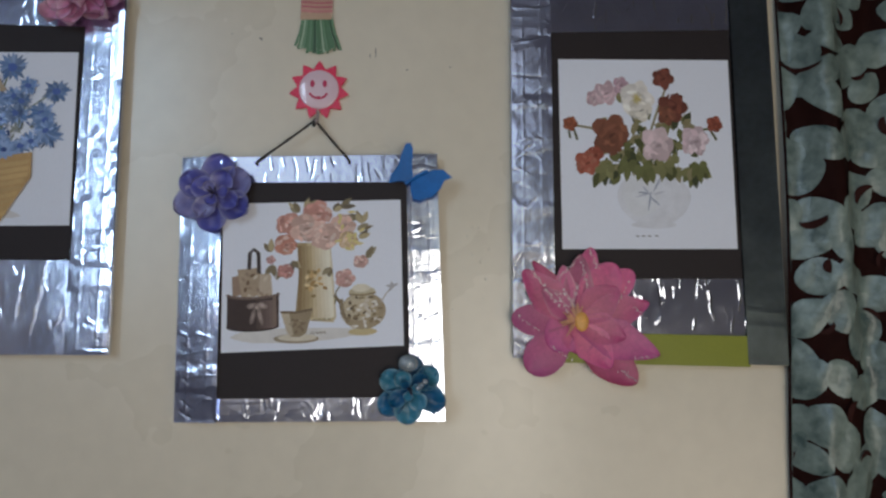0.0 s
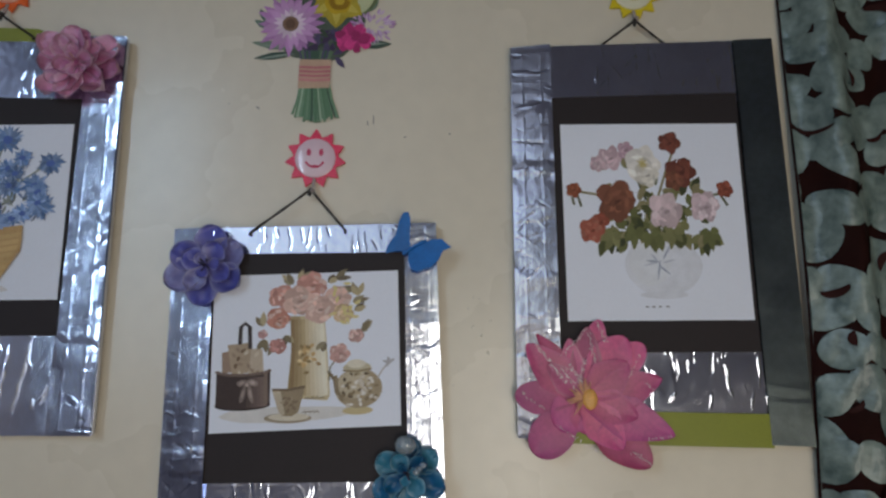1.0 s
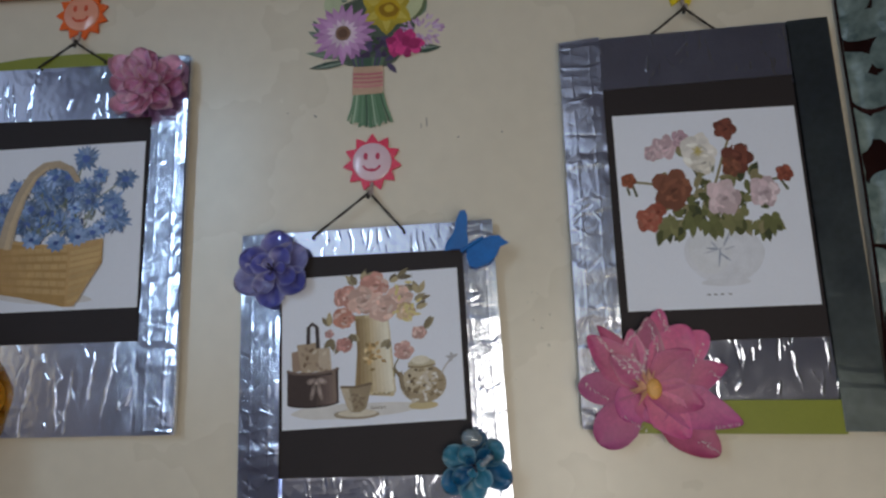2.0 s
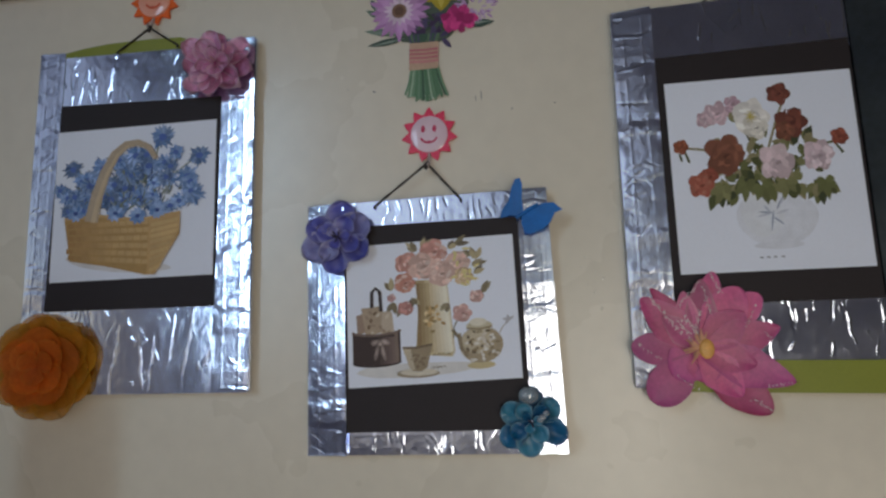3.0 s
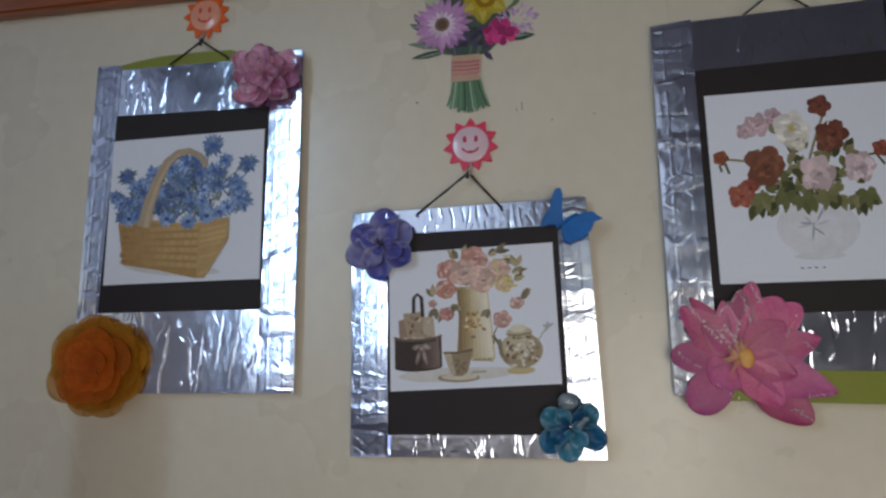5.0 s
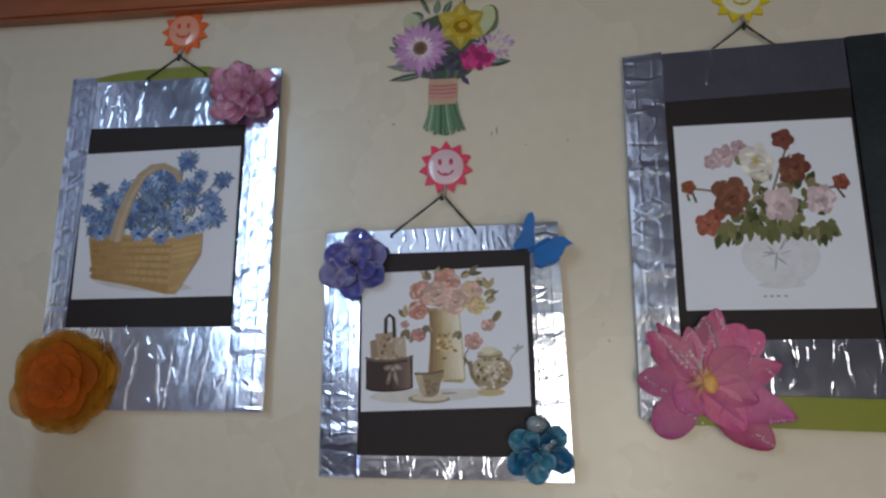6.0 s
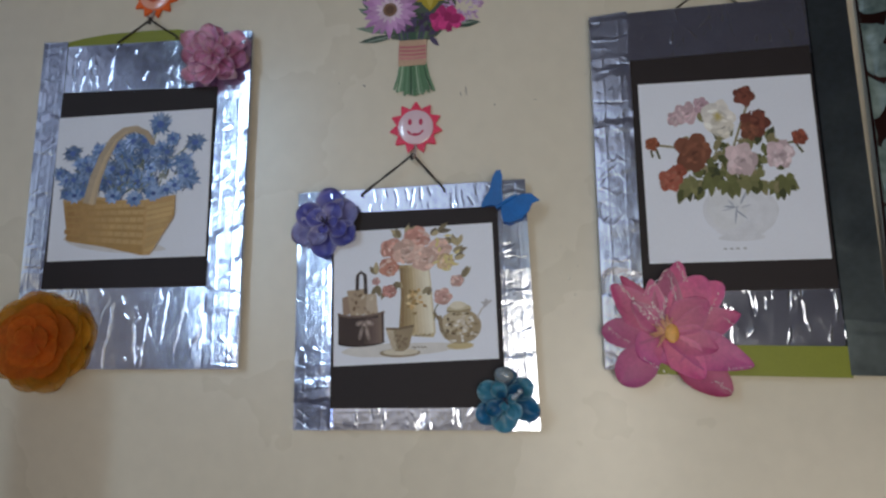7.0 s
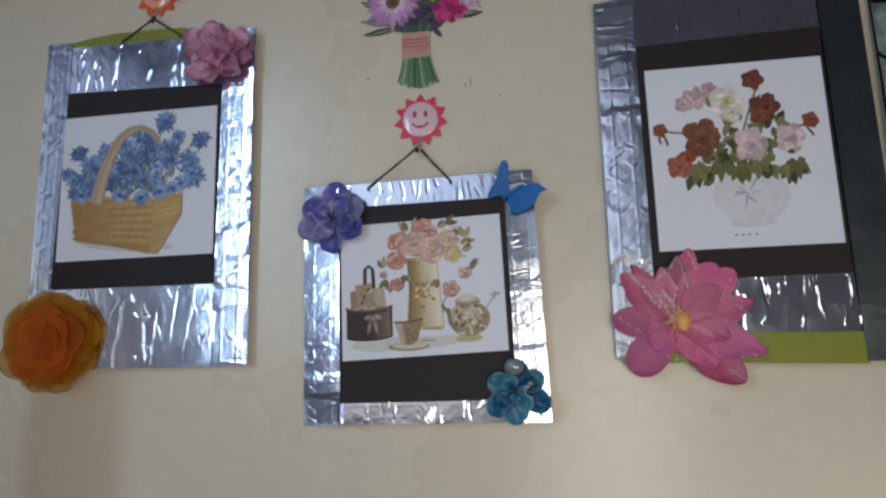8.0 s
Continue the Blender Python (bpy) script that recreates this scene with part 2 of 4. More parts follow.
def foil_strip(q, y, seed, amp=0.0007, along="z", slope=0.0, lift=0.0):
    """Foil laid over the card. Side strips are folded into flat facets by creases across them; top and bottom strips lie smoother, with thin wandering creases."""
    w = math.dist(q[0], q[1])
    h = math.dist(q[0], q[3])
    step = 0.0011 if along == "z" else 0.0009
    nu, nv = max(4, int(w / step)), max(4, int(h / step))
    rnd = random.Random(seed)
    side = along == "z"
    span, across = (h, w) if side else (w, h)
    # flat facets between creases that run across the strip
    knots, b = [(-0.2, 0.0)], -0.19
    while b < span + 0.2:
        b += rnd.choice((0.004, 0.008, 0.013, 0.021)) * rnd.uniform(0.8, 1.3)
        knots.append((b, rnd.uniform(-1, 1)))
    kx, ky = [k[0] for k in knots], [k[1] for k in knots]
    # thin creases: place along the strip, middle and half length across it, lean, height, width
    marks = []
    for _ in range(int(span * (150 if side else 150))):
        long = rnd.random() < (0.3 if side else 0.5)
        marks.append((rnd.random() * span, rnd.random() * across, (rnd.uniform(0.3, 0.6) * across if long else rnd.uniform(0.003, 0.012)), rnd.uniform(-0.2, 0.2) if long else rnd.uniform(-0.8, 0.8), rnd.uniform(0.3, 0.8) * (0.8 if side else 1.5) * rnd.choice((-1, 1)), rnd.uniform(0.0011, 0.0019), rnd.uniform(0, 99)))
    facet, roll = (0.56, 0.13) if side else (0.10, 0.30)
    verts, faces = [], []
    for j in range(nv + 1):
        for i in range(nu + 1):
            u, v = i / nu, j / nv
            x, z = lerp2(q, u, v)
            a, b = (u * w, v * h) if side else (v * h, u * w)
            bend = b + 0.35 * (a - across / 2) * noise.noise(Vector((b * 25, seed * 2.7, 0))) + 0.005 * noise.noise(Vector((a * 60, b * 40, seed)))
            d = facet * float(np.interp(bend, kx, ky)) + roll * noise.noise(Vector((a * 22, b * 26, seed * 7.3))) + (0.07 if side else 0.12) * noise.noise(Vector((a * 120, b * 150, seed * 3.1)))
            wob = 0.0022 * noise.noise(Vector((a * 90, b * 15, seed * 1.9)))
            for mb, ma, ln, tilt, k, wd, ph in marks:
                if abs(a - ma) < ln and abs(b - mb) < 0.02:
                    c = abs(b + wob - mb - tilt * (a - ma)) / wd
                    if c < 1:
                        d += k * (1 - c) * min(1, 2 * (1 - abs(a - ma) / ln)) * (0.6 + 0.6 * noise.noise(Vector((a * 110, ph, 0))))
            for seam in (0.28, 0.74):
                c = abs(a - across * seam - 0.001 * noise.noise(Vector((b * 30, seam, seed)))) / 0.0018
                if c < 1:
                    d += (0.3 if side else 0.1) * (1 - c) * max(0, noise.noise(Vector((b * 90, seam * 7, seed))) + 0.35)
            edge = min(u * w, (1 - u) * w, v * h, (1 - v) * h)
            verts.append((x, y - lift - slope * (u - 0.5) * w - amp * d * min(1, 0.35 + edge * 160), z))
    for j in range(nv):
        for i in range(nu):
            k = j * (nu + 1) + i
            faces.append((k, k + 1, k + nu + 2, k + nu + 1))
    bm = bmesh.new()
    vs = [bm.verts.new(c) for c in verts]
    for f in faces:
        bm.faces.new([vs[k] for k in f])
    return bm


def ink_mesh(name, shapes, y, parent, material, step=1e-6, label=""):
    """Flat printed shapes, each (outline, colour), laid one over another."""
    verts, faces, cols = [], [], []
    for n, (outline, colour) in enumerate(shapes):
        k = len(verts)
        verts += [(x, y - n * step, z) for x, z in outline]
        faces.append(tuple(range(k, k + len(outline))))
        cols.append(colour)
    me = bpy.data.meshes.new(name)
    me.from_pydata(verts, [], faces)
    layer = me.color_attributes.new("ink", "FLOAT_COLOR", "CORNER")
    for poly in me.polygons:
        for li in poly.loop_indices:
            layer.data[li].color = (*cols[poly.index], 1)
    me.materials.append(material)
    ob = new(name, me)
    ob.parent = parent
    if label:
        ob["label"] = label
    return ob


def blob(cx, cz, rx, rz, a=0.0, n=14, rough=0.0, seed=0, lobes=0, depth=0.0):
    """A rounded printed shape, uneven or lobed, turned by a degrees."""
    out, ca, sa = [], math.cos(radians(a)), math.sin(radians(a))
    for i in range(n):
        t = 2 * math.pi * i / n
        k = 1 + rough * noise.noise(Vector((math.cos(t) * 1.7, math.sin(t) * 1.7, seed * 1.37))) * 2 + depth * math.cos(lobes * t)
        x, z = rx * k * math.cos(t), rz * k * math.sin(t)
        out.append((cx + ca * x - sa * z, cz + sa * x + ca * z))
    return out


def leaf(cx, cz, length, width, a):
    ca, sa = math.cos(radians(a)), math.sin(radians(a))
    pts = [(0, 0), (0.25, 0.42), (0.55, 0.5), (0.8, 0.28), (1, 0), (0.8, -0.28), (0.55, -0.5), (0.25, -0.42)]
    return [(cx + ca * p * length - sa * r * width, cz + sa * p * length + ca * r * width) for p, r in pts]


def band(pts, w0, w1=None):
    """A drawn stroke along pts."""
    w1 = w0 if w1 is None else w1
    left, right = [], []
    for i, (x, z) in enumerate(pts):
        a, b = pts[max(0, i - 1)], pts[min(len(pts) - 1, i + 1)]
        dx, dz = b[0] - a[0], b[1] - a[1]
        ln = math.hypot(dx, dz) or 1
        w = (w0 + (w1 - w0) * i / max(1, len(pts) - 1)) / 2
        left.append((x - dz / ln * w, z + dx / ln * w))
        right.append((x + dz / ln * w, z - dx / ln * w))
    return left + right[::-1]


def shade(c, k):
    return tuple(max(0.0, min(1.0, v * k)) for v in c)


def mix(a, b, k):
    return tuple(p + (q - p) * k for p, q in zip(a, b))


def on(q, shapes):
    """Shapes drawn in the unit square, laid on the quad q."""
    return [([lerp2(q, u, v) for u, v in o], c) for o, c in shapes]


def rose(cx, cz, r, colour, rnd, light=(0.95, 0.85, 0.78), asp=1.0):
    """A painted full bloom: overlapping petals round a heart."""
    out = []
    for i in range(5):
        a = 72 * i + rnd.uniform(-15, 15)
        out.append((blob(cx + r * 0.48 * math.cos(radians(a)), cz + asp * r * 0.48 * math.sin(radians(a)), r * 0.56, r * 0.5 * asp, a, 14, 0.12, rnd.random() * 50), shade(colour, rnd.uniform(0.62, 0.95))))
    for i in range(16):
        a, q = rnd.uniform(0, 360), r * 0.78 * math.sqrt(rnd.random())
        c = mix(shade(colour, rnd.uniform(0.6, 1.15)), light, rnd.uniform(0, 0.55) if rnd.random() < 0.6 else 0)
        out.append((blob(cx + q * math.cos(radians(a)), cz + asp * q * math.sin(radians(a)), r * rnd.uniform(0.16, 0.36), r * rnd.uniform(0.08, 0.2) * asp, a + 90 + rnd.uniform(-40, 40), 10, 0.2, rnd.random() * 50), c))
    out.append((blob(cx + r * 0.1, cz - r * 0.05, r * 0.2, r * 0.1 * asp, 20, 8, 0.25, r * 99), shade(colour, 0.5)))
    return out


def print_basket(rnd):
    s = []
    s.append((blob(0.42, 0.10, 0.34, 0.05, -8, 20, 0.1, 4), (0.70, 0.69, 0.71)))
    blue, pale, deep = (0.13, 0.24, 0.49), (0.37, 0.50, 0.77), (0.06, 0.10, 0.28)
    for u, v in ((0.66, 0.90), (0.88, 0.76), (0.11, 0.74), (0.27, 0.77)):
        s.append((band([(u, v), (0.5 * u + 0.26, 0.62), (0.48, 0.45)], 0.009), (0.24, 0.28, 0.22)))
    heads = [(0.67, 0.91, 0.09), (0.90, 0.77, 0.08), (0.11, 0.74, 0.075), (0.27, 0.77, 0.035), (0.07, 0.58, 0.06), (0.18, 0.66, 0.07)]
    for i in range(150):
        a, r = rnd.uniform(0, 180), math.sqrt(rnd.random())
        u, v = 0.47 + 0.40 * r * math.cos(radians(a)), 0.43 + 0.36 * r * math.sin(radians(a))
        c = rnd.choice(((0.18, 0.20, 0.20), (0.14, 0.18, 0.30), (0.30, 0.33, 0.30), (0.20, 0.26, 0.44), (0.33, 0.36, 0.46)))
        s.append((leaf(u, v, rnd.uniform(0.04, 0.09), rnd.uniform(0.01, 0.025), rnd.uniform(20, 160)), c))
    for i in range(60):
        a, r = rnd.uniform(3, 177), math.sqrt(rnd.uniform(0.02, 1))
        heads.append((0.49 + 0.42 * r * math.cos(radians(a)), 0.43 + 0.37 * r * math.sin(radians(a)), rnd.uniform(0.05, 0.085)))
    heads += [(0.40, 0.42, 0.07), (0.67, 0.42, 0.075), (0.10, 0.46, 0.06), (0.55, 0.40, 0.05), (0.79, 0.48, 0.06), (0.86, 0.54, 0.065), (0.04, 0.60, 0.055), (0.76, 0.80, 0.06), (0.58, 0.80, 0.07)]
    for u, v, r in heads:
        k = rnd.uniform(0.5, 1.3)
        n = rnd.randint(17, 22)
        s.append((blob(u, v, r * 0.62, r * 0.54, rnd.uniform(0, 90), 16, 0.22, u * 31), shade(mix(blue, pale, 0.35), k * 0.85)))
        for i in range(n):
            a = 360 * (i + rnd.random() * 0.7) / n
            s.append((leaf(u, v, r * rnd.uniform(0.66, 1.08), r * 0.27, a), shade(mix(blue, pale, rnd.random()), k * rnd.uniform(0.7, 1.25))))
        s.append((blob(u, v, r * 0.28, r * 0.26, 0, 8, 0.2, u * 9), shade(deep, 1.7)))
    for i in range(60):
        a, r = rnd.uniform(15, 165), rnd.uniform(0.1, 0.95)
        u, v = 0.49 + 0.36 * r * math.cos(radians(a)), 0.43 + 0.30 * r * math.sin(radians(a))
        s.append((leaf(u, v, rnd.uniform(0.03, 0.07), rnd.uniform(0.006, 0.014), rnd.uniform(30, 150)), rnd.choice(((0.12, 0.16, 0.15), (0.20, 0.24, 0.20), (0.08, 0.12, 0.26), (0.34, 0.38, 0.34)))))
    # basket body with woven splints
    body = [(0.08, 0.40), (0.30, 0.41), (0.55, 0.365), (0.80, 0.40), (0.80, 0.27), (0.66, 0.02), (0.60, 0.02), (0.36, 0.085), (0.13, 0.13)]
    s.append((body, (0.45, 0.28, 0.11)))
    for j in range(7):
        for i in range(15):
            u = 0.105 + 0.046 * i + 0.012 * (j % 2)
            v0 = 0.375 - 0.041 * j - 0.007 * i * (j / 7)
            if u < 0.61 - 0.0 * j and v0 > 0.10 - 0.006 * (i - 6):
                s.append(([(u, v0), (u + 0.042, v0 - 0.003), (u + 0.042, v0 - 0.034), (u, v0 - 0.031)], shade(mix((0.40, 0.23, 0.09), (0.58, 0.39, 0.18), min(1, i / 7)), rnd.uniform(0.97, 1.03))))
    s.append(([(0.61, 0.37), (0.80, 0.40), (0.80, 0.27), (0.66, 0.02), (0.61, 0.02)], (0.56, 0.36, 0.16)))
    for i in range(9):
        v = 0.345 - 0.036 * i
        s.append(([(0.625, v), (0.79 - 0.016 * max(0, i - 2), v + 0.03), (0.785 - 0.016 * max(0, i - 2), v + 0.004), (0.625, v - 0.024)], shade((0.60, 0.41, 0.19), rnd.uniform(0.9, 1.08))))
    s.append((band([(0.08, 0.405), (0.3, 0.415), (0.55, 0.372), (0.8, 0.405)], 0.02), (0.56, 0.37, 0.17)))
    arch = [(0.25, 0.38), (0.28, 0.55), (0.325, 0.70), (0.385, 0.82), (0.45, 0.875), (0.52, 0.885), (0.59, 0.85), (0.64, 0.77)]
    s.append((band(arch, 0.085, 0.03), (0.50, 0.40, 0.29)))
    s.append((band([(u + 0.012, v - 0.006) for u, v in arch[:5]], 0.03, 0.012), (0.62, 0.49, 0.33)))
    for u, v in ((0.40, 0.425), (0.66, 0.43), (0.15, 0.44), (0.54, 0.40)):
        for i in range(10):
            s.append((leaf(u, v, 0.06, 0.03, i * 36 + rnd.uniform(-9, 9)), mix(blue, pale, rnd.random())))
        s.append((blob(u, v, 0.016, 0.014, 0, 8), deep))
    return s


def print_teaset(rnd):
    s = [(blob(0.40, 0.10, 0.36, 0.05, 0, 20, 0.08, 8), (0.74, 0.73, 0.72))]
    # tall jug
    jug = [(0.415, 0.72), (0.60, 0.72), (0.615, 0.50), (0.63, 0.21), (0.615, 0.175), (0.42, 0.20), (0.405, 0.24), (0.425, 0.5)]
    s.append((jug, (0.66, 0.56, 0.36)))
    s.append(([(0.415, 0.72), (0.47, 0.72), (0.47, 0.5), (0.455, 0.2), (0.42, 0.20), (0.405, 0.24), (0.425, 0.5)], (0.44, 0.34, 0.19)))
    s.append(([(0.55, 0.72), (0.595, 0.72), (0.61, 0.5), (0.62, 0.21), (0.57, 0.19), (0.565, 0.5)], (0.80, 0.74, 0.55)))
    for k in range(9):
        t = k / 8
        s.append((band([(0.43 + 0.155 * t, 0.70), (0.435 + 0.155 * t, 0.5), (0.425 + 0.185 * t, 0.21)], 0.024), mix(mix((0.30, 0.21, 0.11), (0.62, 0.50, 0.30), min(1, t * 1.9)), (0.90, 0.86, 0.72), max(0, t - 0.4) * 1.6)))
    for i in range(26):
        s.append((leaf(0.50 + rnd.gauss(0, 0.026), 0.475 + rnd.gauss(0, 0.05), 0.035, 0.022, rnd.uniform(0, 360)), rnd.choice(((0.42, 0.27, 0.12), (0.62, 0.42, 0.20), (0.78, 0.62, 0.36), (0.33, 0.24, 0.12)))))
    s.append((band([(0.62, 0.36), (0.655, 0.30), (0.665, 0.22)], 0.018), (0.22, 0.17, 0.11)))
    # blooms
    green = ((0.17, 0.14, 0.10), (0.34, 0.29, 0.19), (0.24, 0.20, 0.13), (0.50, 0.42, 0.26))
    for u, v, a in ((0.43, 0.93, 120), (0.46, 0.95, 70), (0.62, 0.93, 30), (0.66, 0.96, 10), (0.75, 0.80, 20), (0.76, 0.74, 60), (0.27, 0.66, 100), (0.28, 0.58, 250), (0.34, 0.56, 270), (0.39, 0.60, 280), (0.60, 0.55, 260), (0.80, 0.60, 80), (0.69, 0.90, 330), (0.78, 0.84, 90)):
        for k in range(3):
            s.append((leaf(u, v, rnd.uniform(0.06, 0.10), 0.035, a + rnd.uniform(-35, 35)), rnd.choice(green)))
    s.append((band([(0.665, 0.44), (0.63, 0.38), (0.625, 0.30)], 0.008), (0.20, 0.18, 0.11)))
    coral, pale = (0.76, 0.39, 0.33), (0.84, 0.57, 0.49)
    for u, v, r, c in ((0.37, 0.85, 0.07, coral), (0.53, 0.92, 0.08, coral), (0.35, 0.71, 0.062, (0.66, 0.31, 0.24)), (0.67, 0.83, 0.07, pale), (0.70, 0.73, 0.055, (0.82, 0.60, 0.38)), (0.46, 0.82, 0.085, pale), (0.57, 0.76, 0.08, pale), (0.35, 0.53, 0.045, (0.66, 0.33, 0.30)), (0.27, 0.61, 0.025, (0.62, 0.36, 0.36)), (0.68, 0.47, 0.055, (0.76, 0.46, 0.42)), (0.77, 0.58, 0.04, (0.74, 0.46, 0.42))):
        s += rose(u, v, r * 1.05, c, rnd, asp=1.15)
    for i in range(14):
        s.append((leaf(rnd.uniform(0.64, 0.80), rnd.uniform(0.68, 0.95), 0.05, 0.02, rnd.uniform(0, 360)), (0.74, 0.64, 0.30)))
    # round hat box with a bow and cards
    for o, c in (([(0.055, 0.50), (0.12, 0.52), (0.14, 0.38), (0.06, 0.37)], (0.36, 0.26, 0.20)), ([(0.085, 0.55), (0.21, 0.56), (0.215, 0.37), (0.11, 0.36)], (0.46, 0.36, 0.26)), ([(0.21, 0.52), (0.27, 0.515), (0.28, 0.36), (0.2, 0.36)], (0.55, 0.46, 0.36))):
        s.append((o, c))
    for i in range(12):
        s.append((leaf(rnd.uniform(0.12, 0.26), rnd.uniform(0.38, 0.5), 0.04, 0.02, rnd.uniform(0, 360)), rnd.choice(((0.22, 0.15, 0.10), (0.66, 0.58, 0.46), (0.36, 0.27, 0.2)))))
    s.append((band([(0.15, 0.55), (0.152, 0.66), (0.175, 0.685), (0.20, 0.66), (0.205, 0.52)], 0.022), (0.075, 0.06, 0.06)))
    arc = [(0.1725 - 0.1425 * math.cos(t), 0.165 - 0.032 * math.sin(t)) for t in [math.pi * i / 14 for i in range(15)]]
    lid = [(0.1725 + 0.1425 * math.cos(t), 0.385 - 0.030 * math.sin(t)) for t in [math.pi * i / 14 for i in range(15)]]
    s.append((arc + lid, (0.070, 0.050, 0.047)))
    for k in range(6):
        u = 0.20 + 0.018 * k
        s.append((band([(u, 0.34), (u + 0.002, 0.15)], 0.018), shade((0.10, 0.073, 0.066), 1 + 0.28 * k)))
    s.append((band(lid, 0.018), (0.19, 0.14, 0.12)))
    s.append((band([(u, v + 0.004) for u, v in arc], 0.010), (0.04, 0.03, 0.028)))
    s.append((band([(0.29, 0.37), (0.295, 0.17)], 0.02), (0.24, 0.18, 0.15)))
    for u, v, rx, rz, a, k in ((0.165, 0.305, 0.030, 0.020, 25, 1.0), (0.222, 0.305, 0.032, 0.020, -28, 1.25), (0.172, 0.235, 0.014, 0.052, -12, 0.9), (0.212, 0.235, 0.013, 0.055, 10, 1.15), (0.193, 0.292, 0.012, 0.013, 0, 1.5)):
        s.append((blob(u, v, rx, rz, a, 12, 0.12, u * 50), shade((0.25, 0.20, 0.18), k)))
        s.append((blob(u, v, rx * 0.5, rz * 0.5, a, 10, 0.15, u * 70), shade((0.25, 0.20, 0.18), k * 1.6)))
    # cup and saucer
    s.append((blob(0.41, 0.075, 0.125, 0.032, -2, 22), (0.36, 0.30, 0.22)))
    s.append((blob(0.415, 0.082, 0.108, 0.024, -2, 22), (0.72, 0.66, 0.54)))
    s.append(([(0.325, 0.255), (0.50, 0.265), (0.465, 0.11), (0.43, 0.085), (0.38, 0.09), (0.36, 0.12)], (0.34, 0.27, 0.18)))
    s.append(([(0.325, 0.255), (0.37, 0.258), (0.395, 0.1), (0.38, 0.09), (0.36, 0.12)], (0.56, 0.48, 0.36)))
    s.append((band([(0.325, 0.255), (0.41, 0.25), (0.50, 0.268)], 0.016), (0.20, 0.15, 0.10)))
    for i in range(14):
        s.append((leaf(rnd.uniform(0.39, 0.45), rnd.uniform(0.13, 0.22), 0.03, 0.015, rnd.uniform(0, 360)), rnd.choice(((0.25, 0.19, 0.13), (0.42, 0.34, 0.24)))))
    for i in range(4):
        s.append((band([(0.485 + 0.022 * i, 0.105), (0.50 + 0.022 * i, 0.115), (0.505 + 0.022 * i, 0.10)], 0.007), (0.30, 0.26, 0.20)))
        s.append((band([(0.50 + 0.026 * i, 0.19), (0.515 + 0.026 * i, 0.20), (0.52 + 0.026 * i, 0.188)], 0.007), (0.22, 0.18, 0.12)))
    # round teapot
    s.append((blob(0.775, 0.105, 0.08, 0.026, 0, 18), (0.62, 0.52, 0.30)))
    s.append((blob(0.78, 0.245, 0.125, 0.125, 0, 26), (0.42, 0.34, 0.23)))
    s.append((blob(0.76, 0.27, 0.09, 0.09, 20, 22), (0.58, 0.50, 0.36)))
    for i in range(60):
        a, r = rnd.uniform(0, 360), math.sqrt(rnd.random()) * 0.105
        s.append((leaf(0.785 + r * math.cos(radians(a)), 0.235 + r * math.sin(radians(a)), 0.034, 0.018, rnd.uniform(0, 360)), rnd.choice(((0.80, 0.77, 0.72), (0.16, 0.12, 0.08), (0.30, 0.23, 0.14), (0.66, 0.60, 0.52), (0.48, 0.38, 0.24)))))
    s.append((blob(0.775, 0.375, 0.075, 0.035, 0, 18), (0.60, 0.54, 0.38)))
    s.append((blob(0.77, 0.40, 0.05, 0.028, 0, 16), (0.80, 0.75, 0.62)))
    s.append((band([(0.70, 0.36), (0.775, 0.35), (0.85, 0.365)], 0.012), (0.30, 0.23, 0.14)))
    s.append((band([(0.88, 0.30), (0.91, 0.36), (0.95, 0.40)], 0.008), (0.55, 0.52, 0.50)))
    for a in (40, 100, 160, 230):
        s.append((leaf(0.945, 0.40, 0.04, 0.018, a), (0.50, 0.50, 0.54)))
    s.append((band([(0.66, 0.33), (0.67, 0.22), (0.70, 0.17)], 0.018), (0.30, 0.24, 0.16)))
    return s


